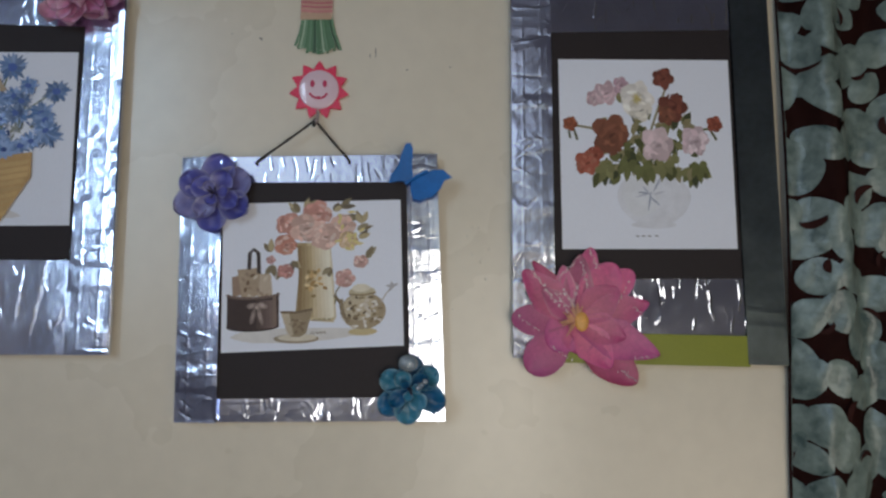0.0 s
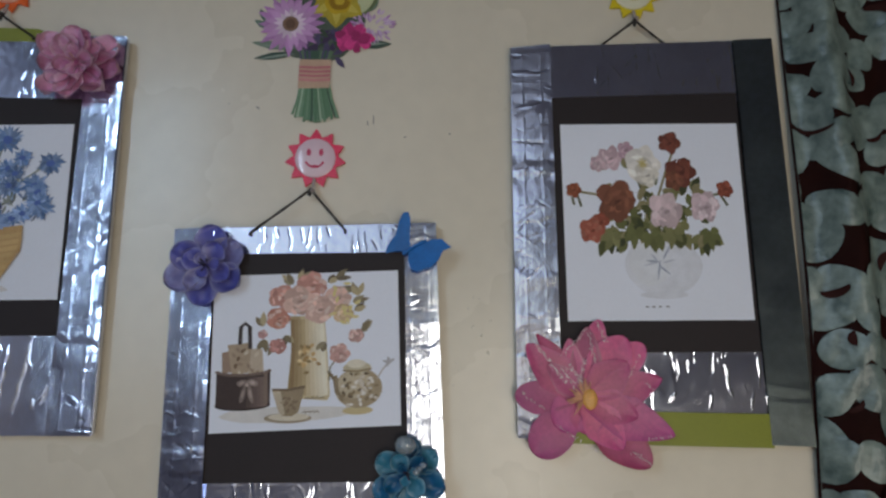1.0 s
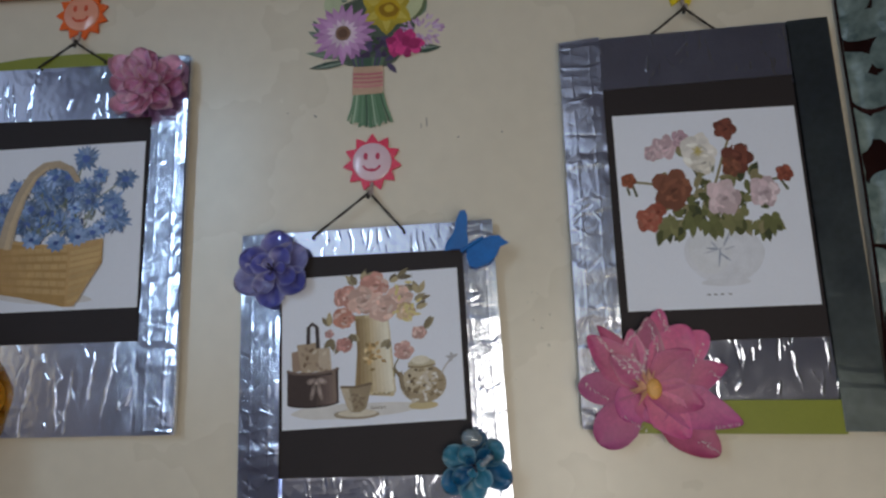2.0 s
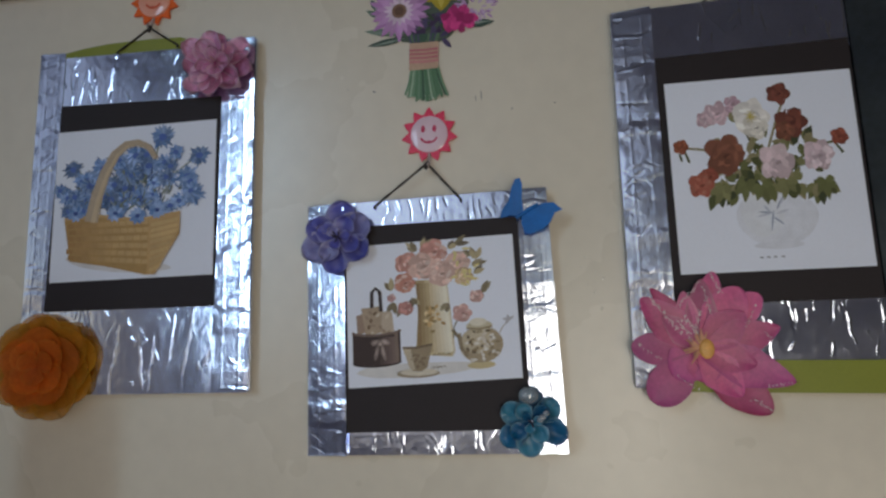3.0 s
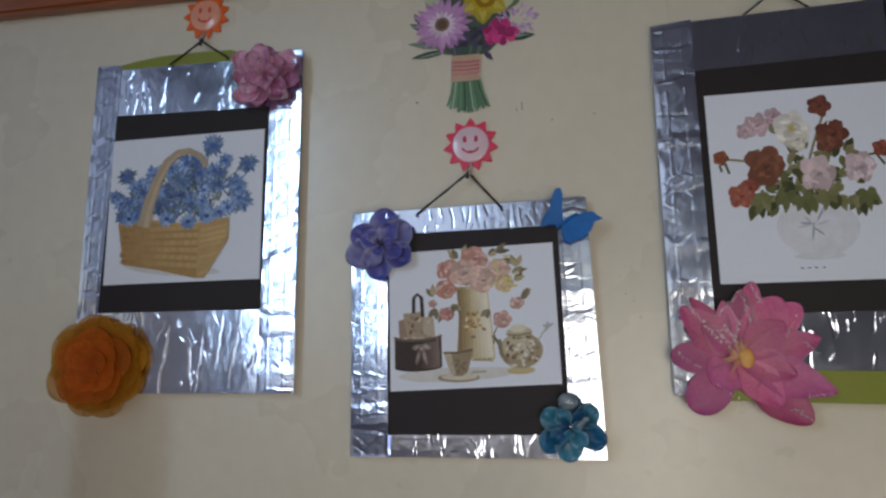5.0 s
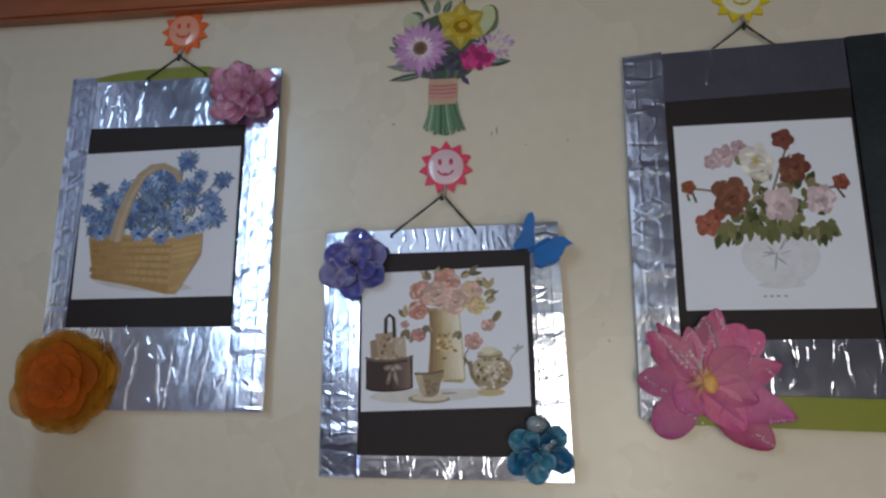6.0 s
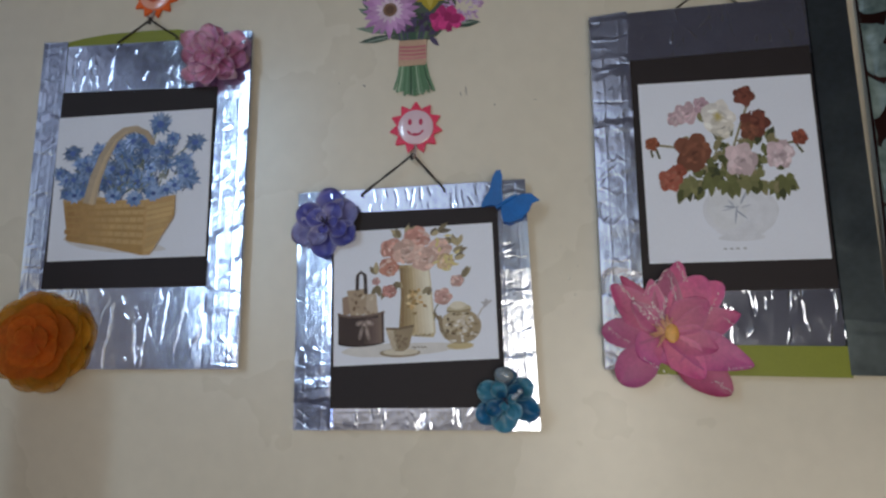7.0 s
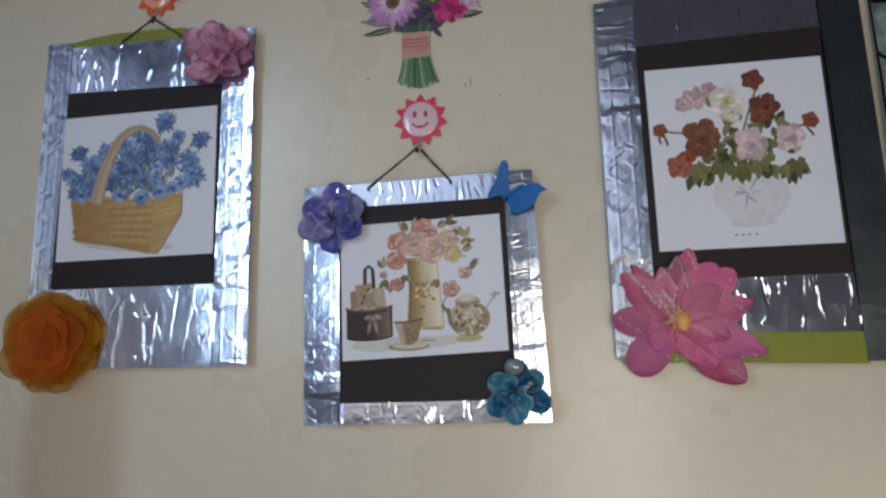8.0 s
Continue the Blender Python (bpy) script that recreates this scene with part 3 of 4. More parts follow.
def print_roses(rnd):
    s = []
    # the white vase, barely set off from the paper
    s.append((blob(0.53, 0.27, 0.21, 0.15, 0, 26, 0.03, 3), (0.755, 0.785, 0.865)))
    s.append((blob(0.52, 0.275, 0.19, 0.145, 0, 26, 0.03, 5), (0.775, 0.805, 0.885)))
    s.append((blob(0.46, 0.28, 0.11, 0.11, 0, 22, 0.05, 7), (0.78, 0.81, 0.87)))
    s.append((blob(0.53, 0.125, 0.13, 0.02, 0, 18, 0.06, 9), (0.75, 0.78, 0.86)))
    for u, v, a, l in ((0.41, 0.285, 8, 0.12), (0.51, 0.295, 55, 0.09), (0.52, 0.29, 240, 0.11), (0.52, 0.29, 20, 0.08), (0.51, 0.30, 120, 0.06), (0.53, 0.29, -30, 0.08), (0.50, 0.29, 170, 0.07), (0.55, 0.33, 75, 0.035)):
        s.append((leaf(u + rnd.uniform(-0.03, 0.03), v + rnd.uniform(-0.02, 0.02), l, 0.011, a + rnd.uniform(-20, 20)), rnd.choice(((0.50, 0.54, 0.64), (0.36, 0.41, 0.52), (0.58, 0.61, 0.70)))))
    for u in (0.42, 0.455, 0.49, 0.53):
        s.append((band([(u, 0.068), (u + 0.018, 0.066)], 0.007), (0.25, 0.26, 0.30)))
    green = ((0.09, 0.10, 0.04), (0.15, 0.16, 0.065), (0.22, 0.22, 0.10), (0.06, 0.07, 0.035), (0.28, 0.25, 0.14))
    # stems and leaves
    for p in ([(0.10, 0.645), (0.2, 0.63), (0.34, 0.55)], [(0.87, 0.63), (0.78, 0.62), (0.68, 0.55)], [(0.63, 0.86), (0.58, 0.75), (0.52, 0.6)], [(0.35, 0.83), (0.42, 0.7), (0.46, 0.6)], [(0.08, 0.63), (0.10, 0.57)], [(0.05, 0.62), (0.06, 0.58)], [(0.87, 0.63), (0.91, 0.57)]):
        s.append((band(p, 0.012, 0.014), rnd.choice(green)))
    for i in range(120):
        u, v = rnd.gauss(0.50, 0.15), rnd.gauss(0.52, 0.085)
        if 0.22 < u < 0.80 and v > 0.40:
            s.append((leaf(u, v, rnd.uniform(0.05, 0.10), rnd.uniform(0.03, 0.05), rnd.uniform(180, 360)), rnd.choice(green)))
    for u, v, a in ((0.27, 0.42, 235), (0.25, 0.42, 280), (0.30, 0.44, 200), (0.36, 0.45, 260), (0.44, 0.44, 265), (0.52, 0.43, 255), (0.60, 0.44, 280), (0.66, 0.43, 270), (0.74, 0.44, 320), (0.77, 0.41, 260), (0.80, 0.42, 300), (0.76, 0.42, 230), (0.34, 0.40, 215), (0.22, 0.40, 250), (0.44, 0.66, 60), (0.66, 0.62, 100), (0.72, 0.64, 60), (0.27, 0.80, 200), (0.33, 0.79, 20)):
        for k in range(3):
            s.append((leaf(u, v, rnd.uniform(0.06, 0.10), 0.045, a + rnd.uniform(-25, 25)), rnd.choice(green)))
    for u, v, a in ((0.27, 0.43, 240), (0.39, 0.45, 262), (0.47, 0.43, 285), (0.60, 0.45, 258), (0.80, 0.44, 275)):
        c = rnd.choice(green[:3])
        for da, l in ((0, 0.105), (-38, 0.085), (47, 0.08), (-84, 0.055), (88, 0.05)):
            s.append((leaf(u, v, l, 0.042, a + da), shade(c, rnd.uniform(0.85, 1.2))))
    red, brown, pink, white = (0.22, 0.075, 0.055), (0.25, 0.10, 0.065), (0.74, 0.54, 0.60), (0.92, 0.89, 0.85)
    for u, v, r, c, lt in ((0.27, 0.82, 0.07, pink, (0.85, 0.75, 0.8)), (0.36, 0.86, 0.05, (0.62, 0.42, 0.5), (0.85, 0.75, 0.8)), (0.20, 0.79, 0.045, pink, (0.85, 0.76, 0.8)), (0.61, 0.90, 0.062, red, (0.36, 0.10, 0.07)), (0.66, 0.745, 0.085, red, (0.36, 0.11, 0.07)), (0.62, 0.70, 0.055, brown, (0.36, 0.13, 0.07)), (0.29, 0.60, 0.115, brown, (0.46, 0.19, 0.11)), (0.20, 0.49, 0.05, (0.32, 0.09, 0.06), (0.45, 0.18, 0.12)), (0.15, 0.45, 0.07, (0.42, 0.13, 0.09), (0.55, 0.25, 0.18)), (0.45, 0.79, 0.10, white, (0.92, 0.90, 0.85)), (0.47, 0.73, 0.07, (0.86, 0.82, 0.74), (0.95, 0.93, 0.90)), (0.56, 0.545, 0.098, (0.80, 0.63, 0.67), (0.92, 0.84, 0.86)), (0.78, 0.565, 0.085, (0.78, 0.61, 0.67), (0.91, 0.83, 0.87)), (0.06, 0.655, 0.042, (0.34, 0.11, 0.06), (0.42, 0.18, 0.1)), (0.90, 0.655, 0.048, (0.32, 0.09, 0.06), (0.45, 0.16, 0.1))):
        s += rose(u, v, r, c, rnd, lt, 0.92)
    for i in range(9):
        s.append((leaf(0.45, 0.79, 0.035, 0.007, i * 40 + rnd.uniform(-10, 10)), (0.55, 0.45, 0.12)))
    return s


def board(name, label, q, thick, strips, black_q, print_q, draw, seed):
    """A card wrapped in foil strips with a black mat and a print pasted on it."""
    cx = (q[0][0] + q[1][0]) / 2
    e = empty(name, 0, 0, 0, label, "picture", "foil framed pictures on the wall")
    core = part("backing_card", slab(q, -0.005, -thick, 0.0008), FOIL, e, "card edge wrapped in silver foil")
    for i, (u0, u1, v0, v1, along, slope, lift, material) in enumerate(strips):
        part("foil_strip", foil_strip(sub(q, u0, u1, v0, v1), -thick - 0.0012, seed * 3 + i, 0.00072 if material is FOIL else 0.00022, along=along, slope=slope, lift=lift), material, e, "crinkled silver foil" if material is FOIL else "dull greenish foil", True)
    part("mat", slab(black_q, -thick - 0.0012, -thick - 0.0042, 0.0003), BLACK, e, "matt black card mat")
    sheet = part("print", slab(print_q, -thick - 0.0043, -thick - 0.0050), PAPER, e, "white printed paper")
    ink_mesh("printed_picture", on(print_q, draw(random.Random(seed))), -thick - 0.0051, sheet, INK)["kind"] = "stuff"
    return e


TH = 0.012
L_Q = [(-0.5125, 1.396), (-0.2145, 1.3985), (-0.216, 1.835), (-0.5125, 1.8355)]
L_B = [(-0.4825, 1.4975), (-0.260, 1.4995), (-0.259, 1.760), (-0.4775, 1.762)]
L_P = [(-0.477, 1.533), (-0.2615, 1.537), (-0.263, 1.730), (-0.478, 1.726)]
M_Q = [(-0.141, 1.328), (0.148, 1.332), (0.1355, 1.6235), (-0.1445, 1.614)]
M_B = [(-0.106, 1.353), (0.1105, 1.357), (0.1025, 1.591), (-0.099, 1.587)]
M_P = [(-0.093, 1.402), (0.1025, 1.412), (0.096, 1.571), (-0.097, 1.563)]
R_Q = [(0.222, 1.400), (0.5235, 1.3945), (0.5105, 1.838), (0.2175, 1.826)]
R_B = [(0.2625, 1.486), (0.475, 1.489), (0.467, 1.7735), (0.260, 1.7655)]
R_P = [(0.275, 1.519), (0.470, 1.522), (0.4645, 1.737), (0.271, 1.734)]
left_board = board("picture_board", "foil framed print of blue flowers in a wicker basket", L_Q, TH,
    ((0.10, 0.85, 0.80, 0.985, "x", 0.0, 0.0, FOIL), (0.10, 0.85, 0.0, 0.26, "x", 0.0, 0.0, FOIL), (0.0, 0.115, 0.0, 1.0, "z", -0.05, 0.0016, FOIL), (0.845, 1.0, 0.0, 1.0, "z", 0.02, 0.0018, FOIL)), L_B, L_P, print_basket, 11)
middle_board = board("picture_board", "foil framed print of a jug of roses with a tea set", M_Q, TH,
    ((0.10, 0.88, 0.86, 1.0, "x", 0.0, 0.0, FOIL), (0.10, 0.88, 0.0, 0.10, "x", 0.0, 0.0, FOIL), (0.0, 0.16, 0.0, 1.0, "z", 0.12, 0.0030, FOIL), (0.855, 1.0, 0.0, 1.0, "z", -0.02, 0.0014, FOIL)), M_B, M_P, print_teaset, 23)
right_board = board("picture_board", "foil framed print of red and white roses in a white vase", R_Q, TH,
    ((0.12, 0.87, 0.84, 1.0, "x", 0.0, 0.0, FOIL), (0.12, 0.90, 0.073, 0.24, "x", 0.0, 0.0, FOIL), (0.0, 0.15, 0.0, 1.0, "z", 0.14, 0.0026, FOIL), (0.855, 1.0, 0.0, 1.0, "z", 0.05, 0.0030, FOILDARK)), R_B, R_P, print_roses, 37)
part("green_card", slab([(-0.485, 1.826), (-0.29, 1.822), (-0.30, 1.838), (-0.318, 1.8445), (-0.36, 1.8455), (-0.42, 1.844), (-0.455, 1.840), (-0.485, 1.8345)], -0.003, -TH - 0.0008), GREEN, left_board, "lime green card showing above the foil")
part("green_card", slab([(0.26, 1.3955), (0.482, 1.3925), (0.4845, 1.4262), (0.26, 1.4285)], -0.004, -TH - 0.0026), GREEN, right_board, "lime green card left bare below the foil")


# ---- boards of wood and the curtain ----
bm = slab([(-0.748, 1.944), (-0.745, 1.934), (-0.737, 1.9295), (-0.725, 1.927), (0.62, 1.925), (0.62, 2.06), (-0.757, 2.06)], -0.001, -0.022, 0.004)
tagged(part("wooden_board", bm, WOOD), "red-brown varnished wooden board fixed to the wall", "board")
bm = slab([(-1.05, 1.944), (-0.805, 1.944), (-0.788, 1.949), (-0.780, 1.962), (-0.776, 2.06), (-1.05, 2.06)], -0.001, -0.022, 0.004)
tagged(part("wooden_board", bm, DARKWOOD), "near-black wooden board with a rounded corner, on the wall", "board")
# unseen blocker, added to cast the soft upright shadow below the orange flower
bm = slab([(-0.612, 0.0), (-0.505, 0.0), (-0.505, 1.52), (-0.520, 1.56), (-0.5585, 1.575), (-0.597, 1.56), (-0.612, 1.52)], -0.32, -0.35, 0.006)
tagged(part("shadow_post", bm, PLASTER), "unseen lavender-grey post on the floor, added to cast a shadow on the wall", "post")


def lean(z):
    """The curtain's edge wanders slightly as it falls."""
    return 0.0012 * math.sin(z * 9)


def fold(x, z):
    """How far the curtain stands off the wall."""
    s = x - 0.5275
    return -0.008 - 0.022 * min(1, s / 0.05) - 0.015 * math.sin(s * 58 + 0.4 + 0.7 * math.sin(z * 3.1)) * min(1, s / 0.03) - 0.004 * math.sin(s * 130 + z * 9) - 0.0016 * math.sin(s * 190 - z * 75 + 2 * math.sin(z * 11)) * min(1, s / 0.02)


def cloth(x0, x1, z0, z1, nx, nz):
    bm = bmesh.new()
    rows = []
    for j in range(nz + 1):
        z = z0 + (z1 - z0) * j / nz
        rows.append([bm.verts.new((x0 + lean(z) + (x1 - x0) * i / nx, fold(x0 + (x1 - x0) * i / nx, z), z)) for i in range(nx + 1)])
    for a, b in zip(rows, rows[1:]):
        for i in range(nx):
            bm.faces.new((a[i], a[i + 1], b[i + 1], b[i]))
    bmesh.ops.solidify(bm, geom=bm.faces[:], thickness=-0.0012)
    return bm


curtain = empty("curtain", 0, 0, 0, "dark red-brown curtain with a pale sea-green satin leaf pattern", "curtain")
part("cloth", cloth(0.5275, 1.30, 0.06, 2.62, 320, 200), MAROON, curtain, "dark red-brown ground", True)


def leaf_pattern(rnd):
    """Rounded satin leaves laid over one another, with the dark ground showing between them."""
    bm = bmesh.new()
    n = 0
    for row in range(66):
        for col in range(-1, 25):
            if (row * 5 + col * 3) % 7 == 0:
                continue
            cx = 0.540 + 0.0315 * col + 0.0158 * (row % 2) + rnd.uniform(-0.005, 0.005)
            cz = 0.10 + 0.0375 * row + 0.009 * math.sin(col * 2.1) + rnd.uniform(-0.006, 0.006)
            rx, rz, a = rnd.uniform(0.0145, 0.0215), rnd.uniform(0.020, 0.030), radians(rnd.choice((-38, -20, 8, 28, 50, 85)) + rnd.uniform(-12, 12))
            point = rnd.choice((0.0, 0.25, 0.5))
            n += 1
            rings = []
            for r in (0.0, 0.35, 0.65, 0.88, 1.0):
                ring = []
                for i in range(20 if r else 1):
                    t = 2 * math.pi * i / 20
                    q = r * (1 + 0.14 * noise.noise(Vector((1.2 * math.cos(t), 1.2 * math.sin(t), n * 0.71))))
                    u = rx * q * math.cos(t) * (1 - point * max(0, math.sin(t)) ** 2)
                    v = rz * q * math.sin(t)
                    x, z = cx + math.cos(a) * u - math.sin(a) * v, cz + math.sin(a) * u + math.cos(a) * v
                    x, z = min(1.295, max(x, 0.529)), min(2.60, max(z, 0.075))
                    rise = 0.0016 + 0.0015 * (1 - r * r) + 0.00030 * (n * 7 % 5)
                    ring.append(bm.verts.new((x + lean(z), fold(x, z) - rise, z)))
                rings.append(ring)
            for i in range(20):
                k = (i + 1) % 20
                bm.faces.new((rings[0][0], rings[1][i], rings[1][k]))
                for a1, a2 in zip(rings[1:], rings[2:]):
                    bm.faces.new((a1[i], a2[i], a2[k], a1[k]))
    return bm


leaves = part("leaf_pattern", leaf_pattern(random.Random(5)), SATIN, curtain, "pale sea-green satin leaves", True)
leaves["kind"] = "stuff"


def slits(rnd):
    """Curved gaps between the leaves: crescents and hooks of the red-brown ground, let in over the satin."""
    bm = bmesh.new()
    for row in range(34):
        for col in range(12):
            cx, cz = 0.550 + 0.064 * col + 0.03 * (row % 2) + rnd.uniform(-0.014, 0.014), 0.12 + 0.073 * row + rnd.uniform(-0.018, 0.018)
            r, a0, sweep, fat = rnd.uniform(0.009, 0.015), rnd.uniform(0, 6.28), rnd.uniform(1.2, 2.2), rnd.uniform(0.004, 0.008)
            edge = []
            for side in (1, -1):
                line = []
                for i in range(9):
                    t = i / 8
                    k = r + side * fat / 2 * math.sin(math.pi * t) ** 0.7
                    x, z = cx + k * math.cos(a0 + sweep * t), cz + 1.15 * k * math.sin(a0 + sweep * t)
                    x = min(1.29, max(x, 0.529))
                    line.append(bm.verts.new((x + lean(z), fold(x, z) - 0.0052, z)))
                edge.append(line)
            for i in range(8):
                bm.faces.new((edge[0][i], edge[0][i + 1], edge[1][i + 1], edge[1][i]))
    return bm


gaps = part("ground_slits", slits(random.Random(8)), MAROON, curtain, "curved slits of dark red-brown cloth", True)
gaps["kind"] = "stuff"


# ---- cords, sun hooks ----
def tube(pts, r, n=7):
    bm = bmesh.new()
    rings = []
    for i, p in enumerate(pts):
        a, b = Vector(pts[max(0, i - 1)]), Vector(pts[min(len(pts) - 1, i + 1)])
        m = (b - a).normalized().to_track_quat("Z", "Y").to_matrix()
        k = r * (1 + 0.18 * math.sin(i * 1.9))
        rings.append([bm.verts.new(Vector(p) + m @ Vector((k * math.cos(6.2832 * j / n), k * math.sin(6.2832 * j / n), 0))) for j in range(n)])
    for a, b in zip(rings, rings[1:]):
        for j in range(n):
            bm.faces.new((a[j], a[(j + 1) % n], b[(j + 1) % n], b[j]))
    bm.faces.new(rings[0][::-1])
    bm.faces.new(rings[-1])
    return bm


def along(pts, n, sag=0.0):
    out = []
    for a, b in zip(pts, pts[1:]):
        for i in range(n):
            t = i / n
            p = Vector(a).lerp(Vector(b), t)
            p.z -= sag * 4 * t * (1 - t)
            out.append(tuple(p))
    return out + [tuple(pts[-1])]


def cord(a, top, b, parent, over):
    """A cord from two places on a board's top edge up to the hook; over: it lies over the front of the edge."""
    y0, y1, dz = (-TH - 0.0045, -TH - 0.003, 0.001) if over else (-0.006, -TH + 0.001, 0.004)
    part("hanging_cord", tube(along([(a[0], y0, a[1] - dz), (a[0], y1, a[1] + 0.002), (top[0] - 0.0025, -0.0135, top[1] - 0.003), (top[0], -0.0125, top[1] + 0.001), (top[0] + 0.0025, -0.0135, top[1] - 0.003), (b[0], y1, b[1] + 0.002), (b[0], y0, b[1] - dz)], 9, 0.0004), 0.00135), CORD, parent, "thin black twisted cord", True)
    part("knot", tube(along([(top[0] - 0.001, -0.0145, top[1] - 0.008), (top[0] + 0.0012, -0.0150, top[1] + 0.001)], 4), 0.0019), CORD, parent, "knotted black cord", True)


cord((-0.403, 1.829), (-0.361, 1.862), (-0.320, 1.831), left_board, True)
cord((-0.063, 1.6090), (-0.001, 1.6600), (0.0385, 1.6125), middle_board, True)
cord((0.317, 1.826), (0.359, 1.861), (0.395, 1.829), right_board, False)


def sun_hook(cx, cz, R, colour, face, turn, label):
    e = empty("sun_hook", cx, 0, cz, label, "wall hook", "sun-shaped hooks")
    spikes = 11
    rim, flat = [], []
    for i in range(spikes * 4):
        t = 2 * math.pi * i / (spikes * 4) + radians(turn)
        k = {0: 1.0, 1: 0.84, 2: 0.715, 3: 0.84}[i % 4]
        rim.append((R * k * math.sin(t), R * k * math.cos(t)))
    part("sunburst", slab(rim, -0.001, -0.0042, 0.0007), colour, e, "glossy moulded plastic rays")
    bm = bmesh.new()
    rings = []
    for r, y in ((0.655, -0.0042), (0.64, -0.0056), (0.59, -0.0062), (0.3, -0.0068)):
        rings.append([bm.verts.new((R * r * math.cos(6.2832 * j / 32), y, R * r * math.sin(6.2832 * j / 32))) for j in range(32)])
    for a, b in zip(rings, rings[1:]):
        for j in range(32):
            bm.faces.new((a[j], a[(j + 1) % 32], b[(j + 1) % 32], b[j]))
    bm.faces.new(rings[-1])
    disc = part("face", bm, face, e, "pale domed disc with a smile", True)
    ink = colour["ink"][:]
    smile = [(0.30 * R * math.cos(radians(a)), -0.05 * R + 0.27 * R * math.sin(radians(a))) for a in range(200, 345, 10)]
    ink_mesh("printed_face", [(blob(-0.20 * R, 0.17 * R, 0.075 * R, 0.125 * R), ink), (blob(0.20 * R, 0.17 * R, 0.075 * R, 0.125 * R), ink), (band(smile, 0.075 * R), ink), (blob(0.0, -0.30 * R, 0.09 * R, 0.06 * R), ink)], -0.0072, disc, STICKER)
    # the hook below: a stem and an upturned lip
    part("hook", tube(along([(0, -0.004, -0.70 * R), (0, -0.007, -0.98 * R), (0, -0.0095, -1.16 * R), (0, -0.0145, -1.20 * R), (0, -0.0175, -1.10 * R)], 5), 0.0019), CLEAR, e, "clear plastic hook", True)
    return e


sun_hook(0.0010, 1.6975, 0.0345, SUN_RED, FACE_PINK, 0, "pink-red plastic sun hook with a smiling face")
sun_hook(-0.3625, 1.9030, 0.0345, SUN_ORANGE, FACE_ORANGE, 8, "orange plastic sun hook with a smiling face")
sun_hook(0.3610, 1.9010, 0.0345, SUN_YELLOW, FACE_YELLOW, 4, "yellow plastic sun hook with a smiling face")


# ---- flowers stuck on the boards ----
def petal(length, width, cup=0.25, curl=0.2, tip=0.5, ruffle=0.0, seed=0, thick=0.0006, nu=12, nv=8):
    """A petal from its root at the origin along +x, its face to +z: cupped, curled up at the tip, with a rounded (0) or pointed (1) end."""
    verts, faces = [], []
    for i in range(nu + 1):
        t = math.sin(math.pi / 2 * i / nu)
        r0 = (1 - tip) * (1 - min(0.66, 0.55 * width / length)) + tip * 0.32
        q = max(0.0, (t - r0) / (1 - r0))
        w = width / 2 * min(1, 0.28 + 1.5 * t) * ((1 - tip) * math.sqrt(max(0, 1 - q ** 2)) + tip * (1 - q) ** 0.85)
        for j in range(nv + 1):
            v = 2 * j / nv - 1
            x = length * t
            z = cup * width * (v * v - 0.25) * 0.5 + curl * length * t * t + ruffle * length * noise.noise(Vector((t * 3.1, v * 2.3, seed * 3.7))) * (0.3 + t)
            verts.append((x, v * w, z))
    for i in range(nu):
        for j in range(nv):
            k = i * (nv + 1) + j
            faces.append((k, k + 1, k + nv + 2, k + nv + 1))
    return verts, faces, [(min(1, (k // (nv + 1)) / nu), abs(2 * (k % (nv + 1)) / nv - 1)) for k in range(len(verts))], thick


def add_petal(name, parent, material, m, spec, rnd, label=""):
    verts, faces, tv, thick = spec
    inner, outer, edge = material["inner"][:], material["outer"][:], material["edge"][:]
    k = rnd.uniform(0.82, 1.15)
    me = bpy.data.meshes.new(name)
    n = len(verts)
    up = [m @ Vector(c) for c in verts]
    nrm = (m.to_3x3() @ Vector((0, 0, 1))).normalized() * thick
    both = up + [c - nrm for c in up]
    count = {}
    for f in faces:
        for a, b in zip(f, f[1:] + f[:1]):
            count[(a, b)] = 1
    rim = [(a, b) for a, b in count if (b, a) not in count]
    me.from_pydata([tuple(c) for c in both], [], faces + [tuple(i + n for i in f[::-1]) for f in faces] + [(b, a, a + n, b + n) for a, b in rim])
    layer = me.color_attributes.new("tint", "FLOAT_COLOR", "POINT")
    for i in range(2 * n):
        t, v = tv[i % n]
        c = mix(inner, outer, min(1, t * 1.5)) if t < 0.66 else outer
        e = max(0, max((t - 0.72) / 0.28, (v - 0.70) / 0.30))
        layer.data[i].color = (*shade(mix(c, edge, min(1, e) * 0.75), k), 1)
    for f in me.polygons:
        f.use_smooth = True
    me.set_sharp_from_angle(angle=radians(50))
    me.materials.append(material)
    ob = new(name, me)
    ob.parent = parent
    if label:
        ob["label"] = label
    return ob


def facing(a, tilt, dist=0.0, depth=0.0, roll=0.0):
    """A petal's pose on a flower whose face looks to -y: a degrees round from +x, tilt degrees raised off the board."""
    return pose(0, -depth, 0, 90, 0, 0) @ pose(0, 0, 0, 0, 0, a) @ pose(dist, 0, 0, roll, -tilt, 0)


def ball(name, parent, material, x, y, z, rx, ry, rz, label="", seg=16):
    bm = bmesh.new()
    bmesh.ops.create_uvsphere(bm, u_segments=seg, v_segments=seg // 2, radius=1)
    for v in bm.verts:
        k = 1 + 0.06 * noise.noise(v.co * 3)
        v.co = Vector((x + v.co.x * rx * k, y + v.co.y * ry * k, z + v.co.z * rz * k))
    return part(name, bm, material, parent, label, True)


